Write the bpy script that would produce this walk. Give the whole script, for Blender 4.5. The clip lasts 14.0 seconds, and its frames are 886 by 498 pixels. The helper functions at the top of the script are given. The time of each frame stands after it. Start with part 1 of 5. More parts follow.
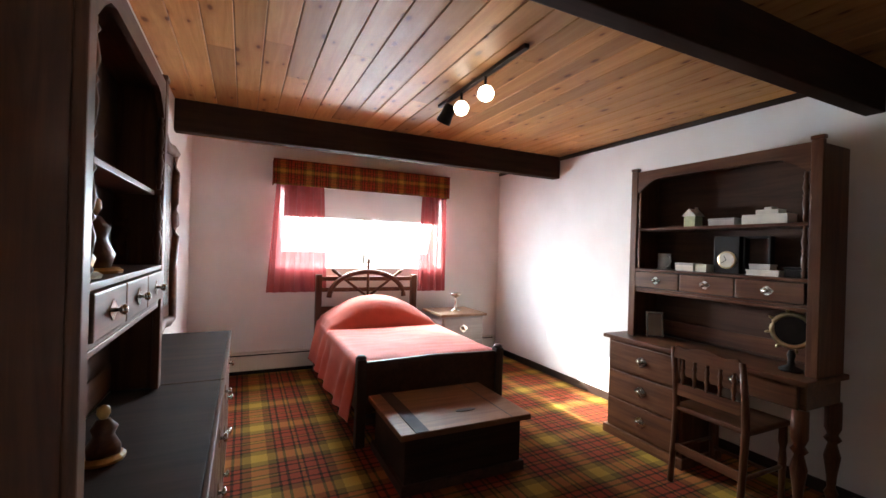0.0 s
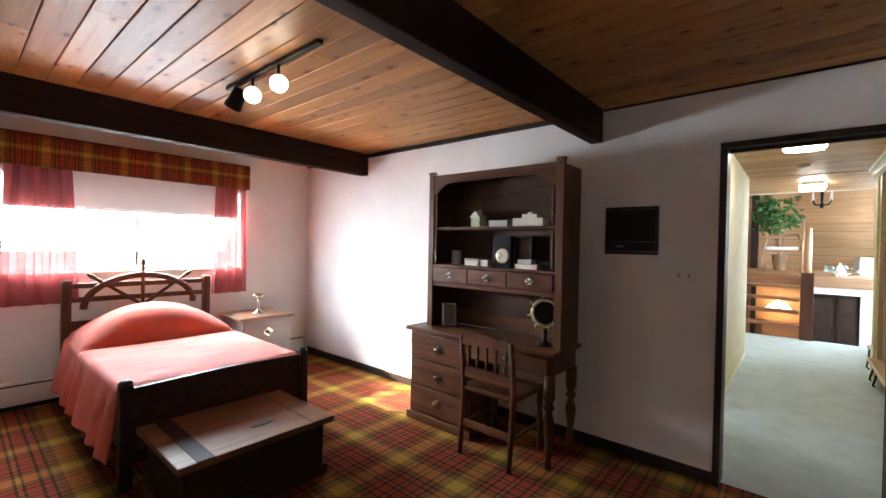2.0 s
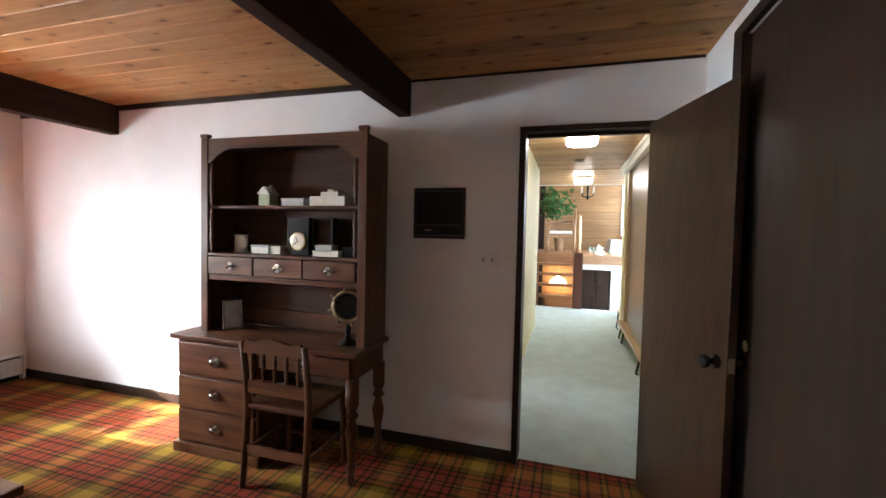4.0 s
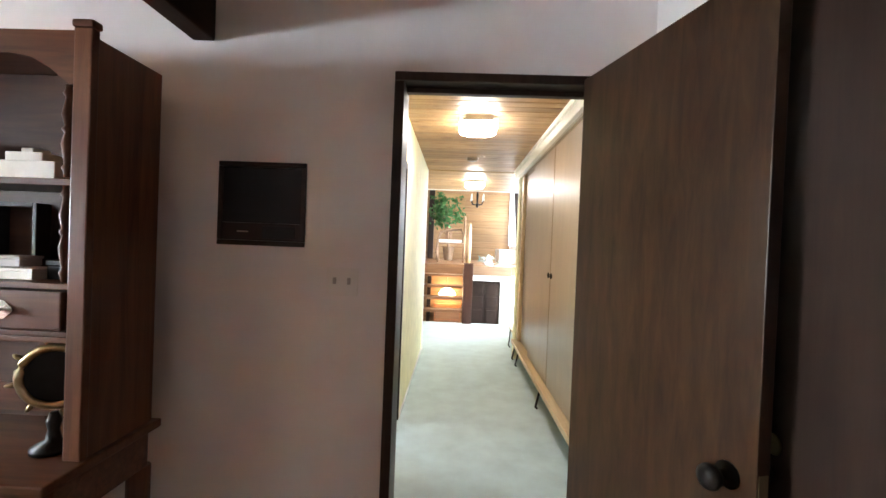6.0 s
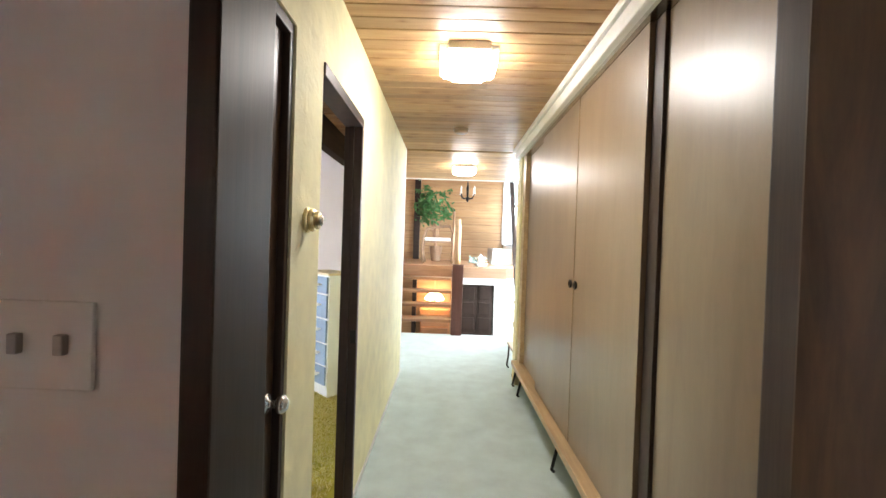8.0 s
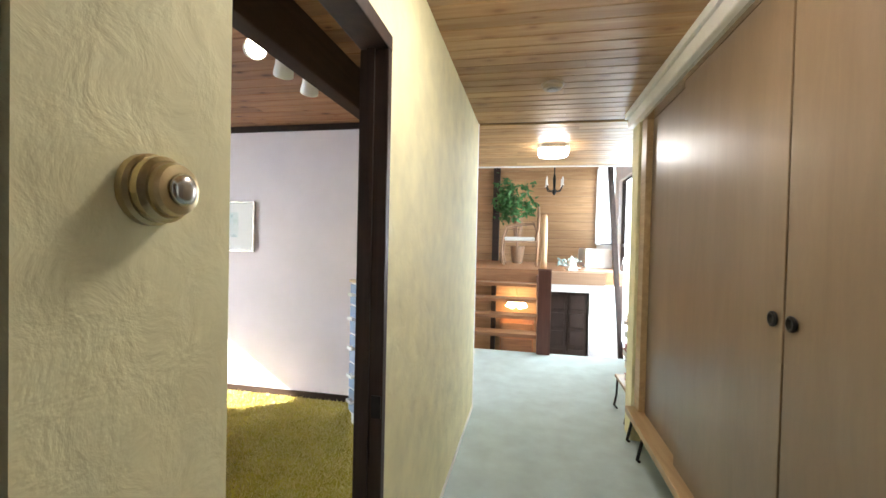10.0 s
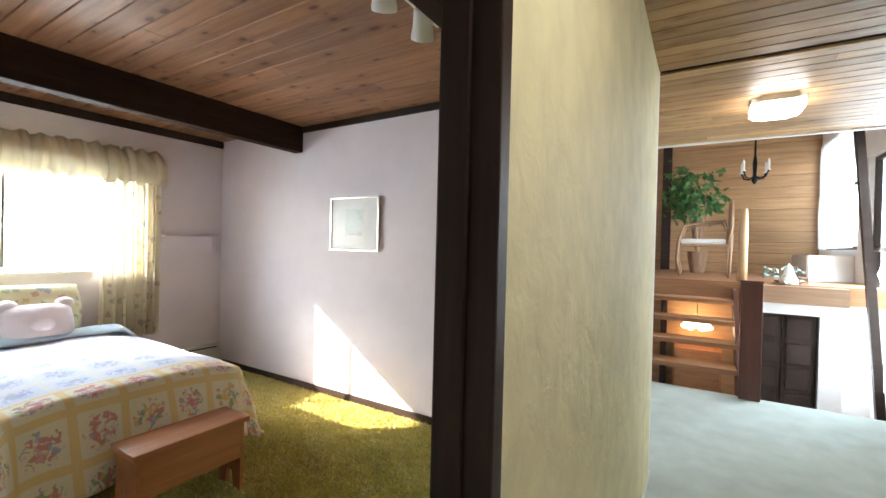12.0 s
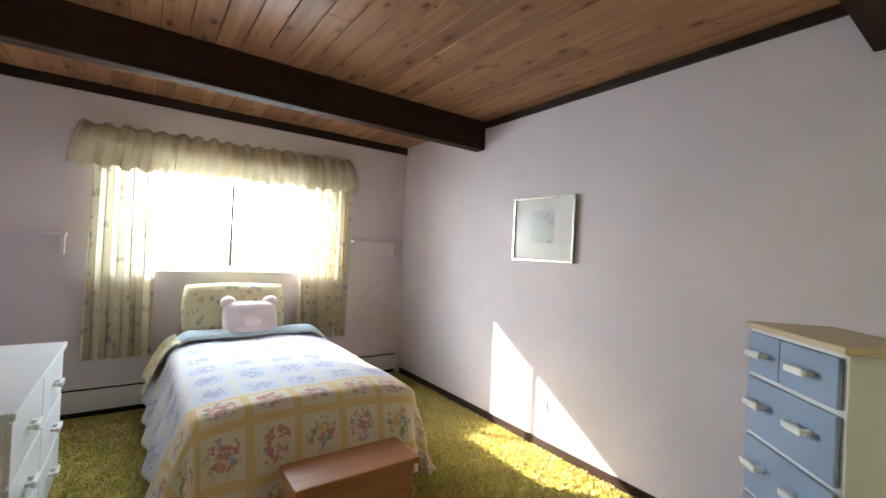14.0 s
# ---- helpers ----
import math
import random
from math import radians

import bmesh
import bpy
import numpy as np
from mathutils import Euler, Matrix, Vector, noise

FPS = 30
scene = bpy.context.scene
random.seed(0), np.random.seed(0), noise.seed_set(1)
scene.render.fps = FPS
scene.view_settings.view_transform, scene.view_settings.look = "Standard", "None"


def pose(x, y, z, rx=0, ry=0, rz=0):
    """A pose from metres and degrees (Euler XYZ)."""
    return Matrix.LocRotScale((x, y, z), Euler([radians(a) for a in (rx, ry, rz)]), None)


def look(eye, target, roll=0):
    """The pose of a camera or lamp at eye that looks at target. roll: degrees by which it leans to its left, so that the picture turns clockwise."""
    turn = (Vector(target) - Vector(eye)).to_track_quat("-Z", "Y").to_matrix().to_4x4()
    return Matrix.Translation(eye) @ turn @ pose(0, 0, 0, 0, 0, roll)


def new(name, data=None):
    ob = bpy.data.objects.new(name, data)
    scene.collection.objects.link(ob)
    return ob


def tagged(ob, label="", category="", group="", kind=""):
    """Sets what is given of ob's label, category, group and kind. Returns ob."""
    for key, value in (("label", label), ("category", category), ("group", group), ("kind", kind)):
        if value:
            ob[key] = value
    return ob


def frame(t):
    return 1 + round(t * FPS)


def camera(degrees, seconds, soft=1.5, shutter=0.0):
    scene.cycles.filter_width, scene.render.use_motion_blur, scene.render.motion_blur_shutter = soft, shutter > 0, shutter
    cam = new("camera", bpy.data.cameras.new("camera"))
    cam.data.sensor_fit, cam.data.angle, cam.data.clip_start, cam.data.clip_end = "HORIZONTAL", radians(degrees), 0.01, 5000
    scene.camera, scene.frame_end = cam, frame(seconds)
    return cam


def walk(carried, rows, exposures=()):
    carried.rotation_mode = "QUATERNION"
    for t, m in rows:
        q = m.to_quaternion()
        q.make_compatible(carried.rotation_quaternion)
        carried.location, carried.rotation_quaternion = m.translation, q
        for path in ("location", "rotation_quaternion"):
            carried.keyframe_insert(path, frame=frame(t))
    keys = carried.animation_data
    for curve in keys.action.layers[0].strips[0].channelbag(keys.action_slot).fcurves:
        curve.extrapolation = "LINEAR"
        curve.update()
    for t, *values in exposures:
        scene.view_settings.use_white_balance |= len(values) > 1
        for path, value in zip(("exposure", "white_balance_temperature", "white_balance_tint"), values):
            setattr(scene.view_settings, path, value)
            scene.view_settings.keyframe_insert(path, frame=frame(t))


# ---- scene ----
cam = camera(93.2, 14.0)
PATH = [
    (0, (0.311, -3.116, 1.368), (-1.495, -2.256, 1.367), 1.7),
    (0.5, (0.328, -3.092, 1.394), (-1.388, -2.063, 1.387), 1.6),
    (1, (0.341, -3.063, 1.396), (-1.257, -1.86, 1.396), 1.6),
    (1.5, (0.354, -3.045, 1.417), (-1.099, -1.671, 1.406), 1.3),
    (2, (0.367, -3.017, 1.426), (-0.926, -1.491, 1.405), 1.2),
    (2.5, (0.367, -2.983, 1.423), (-0.748, -1.323, 1.391), 1.1),
    (3, (0.365, -2.909, 1.426), (-0.572, -1.143, 1.374), 1.1),
    (3.5, (0.33, -2.764, 1.428), (-0.426, -0.915, 1.353), 0.9),
    (4, (0.299, -2.588, 1.426), (-0.274, -0.673, 1.347), 1.3),
    (6.5, (0.257, -1.331, 1.417), (0.258, 0.669, 1.397), 2.0),
    (7, (0.282, -1.045, 1.405), (0.314, 0.954, 1.382), 1.7),
    (9.5, (0.318, 0.232, 1.398), (0.05, 2.214, 1.374), 1.7),
    (10, (0.281, 0.465, 1.412), (-0.12, 2.424, 1.377), 1.3),
    (10.5, (0.285, 0.635, 1.39), (-0.288, 2.55, 1.364), 1.5),
    (11, (0.222, 0.818, 1.335), (-0.498, 2.684, 1.328), 1.3),
    (11.5, (0.138, 1.02, 1.315), (-0.743, 2.815, 1.316), 1.3),
    (12, (0.067, 1.201, 1.345), (-0.975, 2.908, 1.329), 1.4),
    (12.5, (-0.026, 1.36, 1.37), (-1.228, 2.962, 1.34), 1.3),
    (13, (-0.112, 1.425, 1.39), (-1.46, 2.902, 1.355), 1.5),
    (13.5, (-0.192, 1.487, 1.385), (-1.692, 2.812, 1.362), 2.1),
    (14, (-0.430, 1.552, 1.320), (-2.055, 2.717, 1.330), 2.8),
]
walk(cam, [(t, look(eye, target, roll)) for t, eye, target, roll in PATH], [(0, 2.62), (2, 2.85), (4.2, 3.0), (6.5, 3.6), (7.2, 3.58), (9.5, 3.0), (11.5, 2.58), (14, 2.25)])

# ---- light ----
SUN_WAY = Vector((1.25, 1.0, -0.83)).normalized()
world = bpy.data.worlds.new("sky")
scene.world = world
world.use_nodes = True
wn = world.node_tree.nodes
sky = wn.new("ShaderNodeTexSky")
sky.sky_type = 'NISHITA'
sky.sun_disc = False
sky.sun_elevation = radians(27.4)
sky.sun_rotation = math.atan2(-1.25, -1.0)
world.node_tree.links.new(sky.outputs[0], wn["Background"].inputs[0])
wn["Background"].inputs[1].default_value = 0.13
sun = new("sun", bpy.data.lights.new("sun", 'SUN'))
sun.data.energy = 5.0
sun.data.angle = radians(0.6)
sun.data.color = (1.0, 0.93, 0.84)
sun.matrix_world = look((-20, -20, 20), Vector((-20, -20, 20)) + SUN_WAY)


def window_light(name, eye, target, w, h, watts, colour=(0.80, 0.91, 1.0)):
    ob = new(name, bpy.data.lights.new(name, 'AREA'))
    ob.data.shape = 'RECTANGLE'
    ob.data.size, ob.data.size_y, ob.data.energy, ob.data.color = w, h, watts, colour
    ob.matrix_world = look(eye, target)
    return ob


window_light("window_light", (-4.85, -1.82, 1.75), (-3.0, -1.82, 1.0), 2.0, 1.0, 52, (0.76, 0.90, 1.0))
window_light("window_light", (-4.70, 2.2, 1.75), (-3.0, 2.2, 1.05), 2.0, 0.95, 20, (0.72, 0.87, 1.0))
window_light("window_light", (2.05, 7.05, 1.35), (0.5, 6.5, 0.7), 1.8, 2.2, 48)
window_light("window_light", (2.05, 9.2, 2.2), (0.0, 9.1, 1.8), 1.7, 1.4, 11)



# ---- materials ----
def base_mat(name, rough=0.6, metal=0.0, spec=0.5):
    m = bpy.data.materials.new(name)
    m.use_nodes = True
    b = m.node_tree.nodes["Principled BSDF"]
    b.inputs["Roughness"].default_value = rough
    b.inputs["Metallic"].default_value = metal
    b.inputs["Specular IOR Level"].default_value = spec
    return m, m.node_tree.nodes, m.node_tree.links, b


def coords(n, l, scale=(1, 1, 1), kind="Object"):
    tc = n.new("ShaderNodeTexCoord")
    mp = n.new("ShaderNodeMapping")
    mp.inputs["Scale"].default_value = scale
    l.new(tc.outputs[kind], mp.inputs["Vector"])
    return mp.outputs[0]


def noise_tex(n, l, vec, scale, detail=4, rough=0.55, distort=0.0):
    t = n.new("ShaderNodeTexNoise")
    t.inputs["Scale"].default_value = scale
    t.inputs["Detail"].default_value = detail
    t.inputs["Roughness"].default_value = rough
    t.inputs["Distortion"].default_value = distort
    l.new(vec, t.inputs["Vector"])
    return t.outputs["Fac"]


def ramp(n, l, fac, stops, hard=False):
    r = n.new("ShaderNodeValToRGB")
    r.color_ramp.interpolation = 'CONSTANT' if hard else 'LINEAR'
    e = r.color_ramp.elements
    while len(e) < len(stops):
        e.new(0.5)
    for k, (p, c) in zip(e, stops):
        k.position = p
        k.color = (*c, 1)
    l.new(fac, r.inputs[0])
    return r.outputs[0]


def mixc(n, l, fac, a, b, mode='MIX'):
    m = n.new("ShaderNodeMix")
    m.data_type = 'RGBA'
    m.blend_type = mode
    for sock, v in ((m.inputs[0], fac), (m.inputs[6], a), (m.inputs[7], b)):
        if hasattr(v, "is_linked"):
            l.new(v, sock)
        else:
            sock.default_value = v if not isinstance(v, tuple) else (*v, 1)[:4]
    return m.outputs[2]


def maths(n, l, op, a, b=0.0, c=0.0):
    m = n.new("ShaderNodeMath")
    m.operation = op
    for sock, v in zip(m.inputs, (a, b, c)):
        if hasattr(v, "is_linked"):
            l.new(v, sock)
        else:
            sock.default_value = v
    return m.outputs[0]


def bump(n, l, b, height, strength, dist=0.01):
    bp = n.new("ShaderNodeBump")
    bp.inputs["Strength"].default_value = strength
    bp.inputs["Distance"].default_value = dist
    l.new(height, bp.inputs["Height"])
    l.new(bp.outputs[0], b.inputs["Normal"])


def paint(name, c, rough=0.6, var=0.08, scale=6.0, relief=0.15, grain=120.0, metal=0.0, spec=0.4):
    m, n, l, b = base_mat(name, rough, metal, spec)
    v = coords(n, l)
    f = noise_tex(n, l, v, scale, 5)
    dark = tuple(x * (1 - var) for x in c)
    lite = tuple(min(1, x * (1 + var)) for x in c)
    l.new(ramp(n, l, f, [(0.3, dark), (0.7, lite)]), b.inputs["Base Color"])
    g = noise_tex(n, l, v, grain, 3)
    bump(n, l, b, g, relief, 0.002)
    return m


def wood(name, c1, c2, axis="x", rough=0.45, size=1.0, vary=0.25, island=False, knots=0.0, relief=0.12, coat=0.0, spec=0.5, long=0.6):
    m, n, l, b = base_mat(name, rough, 0.0, spec)
    sc = {"x": (long, 9, 9), "y": (9, long, 9), "z": (9, 9, long)}[axis]
    v = coords(n, l, tuple(k / size for k in sc))
    if island:
        rnd = n.new("ShaderNodeNewGeometry").outputs["Random Per Island"]
    else:
        rnd = n.new("ShaderNodeObjectInfo").outputs["Random"]
    off = n.new("ShaderNodeVectorMath")
    off.operation = 'ADD'
    cx = n.new("ShaderNodeCombineXYZ")
    for i in range(3):
        l.new(maths(n, l, 'MULTIPLY', rnd, 37.0 + 11 * i), cx.inputs[i])
    l.new(v, off.inputs[0])
    l.new(cx.outputs[0], off.inputs[1])
    v = off.outputs[0]
    f = noise_tex(n, l, v, 2.2, 6, 0.62, 0.6)
    fine = noise_tex(n, l, v, 14.0, 3, 0.6)
    col = ramp(n, l, f, [(0.28, c1), (0.5, tuple((p + q) / 2 for p, q in zip(c1, c2))), (0.72, c2)])
    col = mixc(n, l, maths(n, l, 'MULTIPLY', fine, 0.35), col, tuple(x * 0.55 for x in c1))
    if knots:
        ks = {"x": (3.6, 7.5, 7.5), "y": (7.5, 3.6, 7.5), "z": (7.5, 7.5, 3.6)}[axis]
        kv = coords(n, l, ks)
        vo = n.new("ShaderNodeTexVoronoi")
        vo.voronoi_dimensions = '2D'
        vo.inputs["Scale"].default_value = 1.0
        vo.inputs["Randomness"].default_value = 1.0
        ad = n.new("ShaderNodeVectorMath")
        ad.operation = 'ADD'
        l.new(kv, ad.inputs[0])
        l.new(cx.outputs[0], ad.inputs[1])
        l.new(ad.outputs[0], vo.inputs["Vector"])
        edge = maths(n, l, 'ADD', vo.outputs["Distance"], maths(n, l, 'MULTIPLY', fine, 0.07))
        pick = n.new("ShaderNodeSeparateColor")
        l.new(vo.outputs["Color"], pick.inputs[0])
        size_k = maths(n, l, 'MULTIPLY', maths(n, l, 'GREATER_THAN', pick.outputs[0], 0.30), maths(n, l, 'MULTIPLY_ADD', pick.outputs[1], 0.7, 0.45))
        for r0, r1, strong, dark in ((0.15, 0.36, 0.45, (c1[0] * 0.75, c1[1] * 0.6, c1[2] * 0.5)), (0.095, 0.17, knots, (c1[0] * 0.30, c1[1] * 0.20, c1[2] * 0.14))):
            rr = n.new("ShaderNodeMapRange")
            rr.inputs["To Min"].default_value, rr.inputs["To Max"].default_value = strong, 0.0
            l.new(edge, rr.inputs["Value"])
            l.new(maths(n, l, 'MULTIPLY', size_k, r0), rr.inputs["From Min"])
            l.new(maths(n, l, 'ADD', maths(n, l, 'MULTIPLY', size_k, r1), 0.001), rr.inputs["From Max"])
            col = mixc(n, l, rr.outputs[0], col, dark)
    tone = maths(n, l, 'MULTIPLY_ADD', rnd, vary, 1 - vary * 0.6)
    tn = n.new("ShaderNodeCombineXYZ")
    for i in range(3):
        l.new(tone, tn.inputs[i])
    col = mixc(n, l, 1.0, col, tn.outputs[0], 'MULTIPLY')
    l.new(col, b.inputs["Base Color"])
    b.inputs["Coat Weight"].default_value = coat
    b.inputs["Coat Roughness"].default_value = 0.42 if coat > 0.3 else 0.2
    bump(n, l, b, fine, relief, 0.002)
    return m


def plaid(name, period, across=("x", "y"), start=(0.0, 0.0), pile=0.6, small=1.0):
    m, n, l, b = base_mat(name, 0.95, 0, 0.1)
    tc = n.new("ShaderNodeTexCoord")
    sp = n.new("ShaderNodeSeparateXYZ")
    l.new(tc.outputs["Object"], sp.inputs[0])
    red, org, yel, blk, grn = (0.33, 0.046, 0.022), (0.34, 0.10, 0.024), (0.48, 0.29, 0.042), (0.014, 0.009, 0.008), (0.155, 0.092, 0.02)
    stops = [(0.0, org), (0.02, blk), (0.05, red), (0.17, blk), (0.205, red), (0.27, blk), (0.30, grn), (0.40, yel), (0.60, grn), (0.70, blk), (0.73, red), (0.795, blk), (0.83, red), (0.95, blk), (0.98, org)]
    cols = []
    wob = maths(n, l, 'MULTIPLY', noise_tex(n, l, tc.outputs["Object"], 60.0, 2), 0.016)
    for k, s0 in zip(across, start):
        s = maths(n, l, 'ADD', sp.outputs["xyz".index(k)], wob)
        fr = maths(n, l, 'FRACT', maths(n, l, 'DIVIDE', maths(n, l, 'ADD', s, 20 * period - s0), period * (small if k == "z" else 1)))
        cols.append(ramp(n, l, fr, stops, True))
    prod = mixc(n, l, 1.0, cols[0], cols[1], 'MULTIPLY')
    gm = n.new("ShaderNodeGamma")
    gm.inputs[1].default_value = 0.5
    l.new(prod, gm.inputs[0])
    col = mixc(n, l, 0.35, gm.outputs[0], mixc(n, l, 0.5, cols[0], cols[1]))
    fz = noise_tex(n, l, tc.outputs["Object"], 220.0, 3, 0.7)
    col = mixc(n, l, maths(n, l, 'MULTIPLY', fz, 0.55), col, (0.05, 0.03, 0.015))
    l.new(col, b.inputs["Base Color"])
    big = noise_tex(n, l, tc.outputs["Object"], 90.0, 4, 0.7)
    bump(n, l, b, big, pile, 0.01)
    return m


def cloth(name, c, rough=0.9, weave=260.0, see=0.0, var=0.12, sheen=0.3, clear_part=0.0):
    m, n, l, b = base_mat(name, rough, 0, 0.2)
    v = coords(n, l)
    f = noise_tex(n, l, v, 4.0, 4)
    l.new(ramp(n, l, f, [(0.3, tuple(x * (1 - var) for x in c)), (0.7, tuple(min(1, x * (1 + var)) for x in c))]), b.inputs["Base Color"])
    b.inputs["Sheen Weight"].default_value = sheen
    bump(n, l, b, noise_tex(n, l, v, weave, 2), 0.3, 0.002)
    if see:
        tr = n.new("ShaderNodeBsdfTranslucent")
        tr.inputs[0].default_value = (*c, 1)
        clear = n.new("ShaderNodeBsdfTransparent")
        mx = n.new("ShaderNodeMixShader")
        mx.inputs[0].default_value = see
        l.new(b.outputs[0], mx.inputs[1])
        l.new(tr.outputs[0], mx.inputs[2])
        mx2 = n.new("ShaderNodeMixShader")
        mx2.inputs[0].default_value = clear_part or see * 0.35
        l.new(mx.outputs[0], mx2.inputs[1])
        l.new(clear.outputs[0], mx2.inputs[2])
        l.new(mx2.outputs[0], n["Material Output"].inputs[0])
    return m


def floral(name, ground, spots, scale, size=0.32, kind="Object", see=0.0):
    """Printed cloth: scattered petals in several colours on a plain ground."""
    m, n, l, b = base_mat(name, 0.9, 0, 0.15)
    v = coords(n, l, (1, 1, 1), kind)
    vo = n.new("ShaderNodeTexVoronoi")
    vo.inputs["Scale"].default_value = scale
    l.new(v, vo.inputs["Vector"])
    d = maths(n, l, 'ADD', vo.outputs["Distance"], maths(n, l, 'MULTIPLY', noise_tex(n, l, v, scale * 2.6, 4, 0.65), 0.9))
    mask = maths(n, l, 'LESS_THAN', d, size + 0.36)
    sep = n.new("ShaderNodeSeparateColor")
    l.new(vo.outputs["Color"], sep.inputs[0])
    k = len(spots)
    pc = ramp(n, l, sep.outputs[0], [(i / k, c) for i, c in enumerate(spots)], True)
    col = mixc(n, l, maths(n, l, 'MULTIPLY', mask, 0.72), ground, pc)
    l.new(col, b.inputs["Base Color"])
    bump(n, l, b, noise_tex(n, l, v, 200.0, 2), 0.25, 0.002)
    if see:
        tr = n.new("ShaderNodeBsdfTranslucent")
        l.new(col, tr.inputs[0])
        mx = n.new("ShaderNodeMixShader")
        mx.inputs[0].default_value = see
        l.new(b.outputs[0], mx.inputs[1])
        l.new(tr.outputs[0], mx.inputs[2])
        l.new(mx.outputs[0], n["Material Output"].inputs[0])
    return m


def glow(name, c, strength):
    m, n, l, b = base_mat(name, 0.4)
    b.inputs["Base Color"].default_value = (*c, 1)
    b.inputs["Emission Color"].default_value = (*c, 1)
    b.inputs["Emission Strength"].default_value = strength
    return m


def glass(name, tint=(0.95, 0.97, 0.97)):
    m, n, l, b = base_mat(name, 0.03)
    b.inputs["Base Color"].default_value = (*tint, 1)
    b.inputs["Transmission Weight"].default_value = 1.0
    b.inputs["IOR"].default_value = 1.05
    return m


WHITE = paint("white_wall_paint", (0.82, 0.79, 0.77), 0.75, 0.04, 3.0, 0.25, 90)
BED2W = paint("white_bedroom_paint", (0.72, 0.648, 0.675), 0.75, 0.04, 3.0, 0.25, 90)
CREAM = paint("cream_stucco", (0.78, 0.72, 0.43), 0.7, 0.09, 7.0, 0.0, 60)
_n, _l = CREAM.node_tree.nodes, CREAM.node_tree.links
bump(_n, _l, _n["Principled BSDF"], noise_tex(_n, _l, coords(_n, _l), 14.0, 5, 0.55, 0.5), 0.42, 0.012)
TRIMW = paint("white_enamel", (0.78, 0.76, 0.72), 0.4, 0.04, 5.0, 0.05)
AGEDP = paint("aged_beige_plastic", (0.40, 0.32, 0.23), 0.5, 0.08, 20, 0.03, 60)
ENAMEL = paint("cream_metal_enamel", (0.72, 0.69, 0.63), 0.35, 0.04, 5.0, 0.03)
PINE = wood("knotty_pine_ceiling", (0.44, 0.185, 0.052), (0.66, 0.36, 0.135), "x", 0.45, 1.0, 0.5, True, 0.9, 0.1, 0.0, 0.16)
PINE2 = wood("aged_pine_ceiling", (0.24, 0.10, 0.042), (0.47, 0.25, 0.13), "x", 0.5, 1.0, 0.45, True, 0.92, 0.1, 0.0, 0.28)
PINEH = wood("hall_pine_ceiling", (0.40, 0.22, 0.09), (0.62, 0.42, 0.22), "x", 0.45, 1.0, 0.4, True, 0.35, 0.1, 0.0, 0.35)
BEAM = wood("dark_stained_beam", (0.022, 0.010, 0.006), (0.055, 0.025, 0.015), "y", 0.7, 1.0, 0.1, spec=0.15)
DTRIM = wood("dark_trim_wood", (0.016, 0.009, 0.007), (0.042, 0.023, 0.016), "x", 0.45, 1.0, 0.15, spec=0.3)
JAMB = wood("dark_jamb_wood", (0.022, 0.012, 0.009), (0.06, 0.033, 0.022), "z", 0.45, 1.0, 0.15, spec=0.3)
WALNUT = wood("walnut_boards", (0.062, 0.021, 0.010), (0.19, 0.072, 0.031), "x", 0.4, 0.8, 0.3, coat=0.12, spec=0.25)
WALNUTZ = wood("walnut_uprights", (0.062, 0.021, 0.010), (0.19, 0.072, 0.031), "z", 0.4, 0.8, 0.3, coat=0.12, spec=0.25)
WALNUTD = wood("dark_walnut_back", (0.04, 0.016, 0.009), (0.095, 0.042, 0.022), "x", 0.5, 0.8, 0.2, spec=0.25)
CHESTW = wood("chest_top_wood", (0.14, 0.055, 0.025), (0.33, 0.15, 0.07), "y", 0.55, 0.9, 0.2, spec=0.2)
VENEER = wood("brown_door_veneer", (0.026, 0.012, 0.0065), (0.088, 0.043, 0.020), "z", 0.36, 0.8, 0.1, relief=0.05, spec=0.35, long=1.3)
CLOSETV = wood("closet_door_veneer", (0.18, 0.118, 0.064), (0.25, 0.17, 0.10), "z", 0.36, 2.6, 0.06, relief=0.03, coat=0.45, long=1.6)
DARKCL = wood("dark_closet_veneer", (0.022, 0.011, 0.008), (0.052, 0.027, 0.018), "z", 0.55, 1.4, 0.1, spec=0.3)
OAK = wood("light_oak_sill", (0.40, 0.26, 0.13), (0.58, 0.41, 0.22), "y", 0.4, 1.0, 0.1)
BENCHP = wood("orange_pine", (0.42, 0.15, 0.055), (0.58, 0.25, 0.10), "y", 0.42, 1.0, 0.12, coat=0.1)
TREAD = wood("stair_tread_wood", (0.24, 0.11, 0.05), (0.42, 0.22, 0.11), "x", 0.4, 1.0, 0.15)
NEWEL = wood("red_brown_newel", (0.085, 0.028, 0.02), (0.15, 0.058, 0.04), "z", 0.45, 1.0, 0.1)
PANEL = wood("tan_wall_boards", (0.36, 0.19, 0.085), (0.56, 0.34, 0.17), "x", 0.55, 1.0, 0.25)
LOG = wood("peeled_log", (0.42, 0.25, 0.12), (0.62, 0.42, 0.24), "z", 0.6, 1.0, 0.1)
WICKER = wood("bent_rattan", (0.20, 0.11, 0.06), (0.34, 0.20, 0.11), "z", 0.5, 0.6, 0.2)
PLAID = plaid("tartan_carpet", 0.48, start=(-1.373, -0.823))
PELMET = plaid("tartan_pelmet_cloth", 0.26, ("y", "z"), pile=0.3, small=0.62)
SPREAD = cloth("coral_bedspread_cloth", (0.50, 0.085, 0.05), 0.85, 150, 0, 0.18, 0.15)
REDCURT = cloth("red_curtain_cloth", (0.40, 0.078, 0.08), 0.9, 240, 0.14, clear_part=0.13)
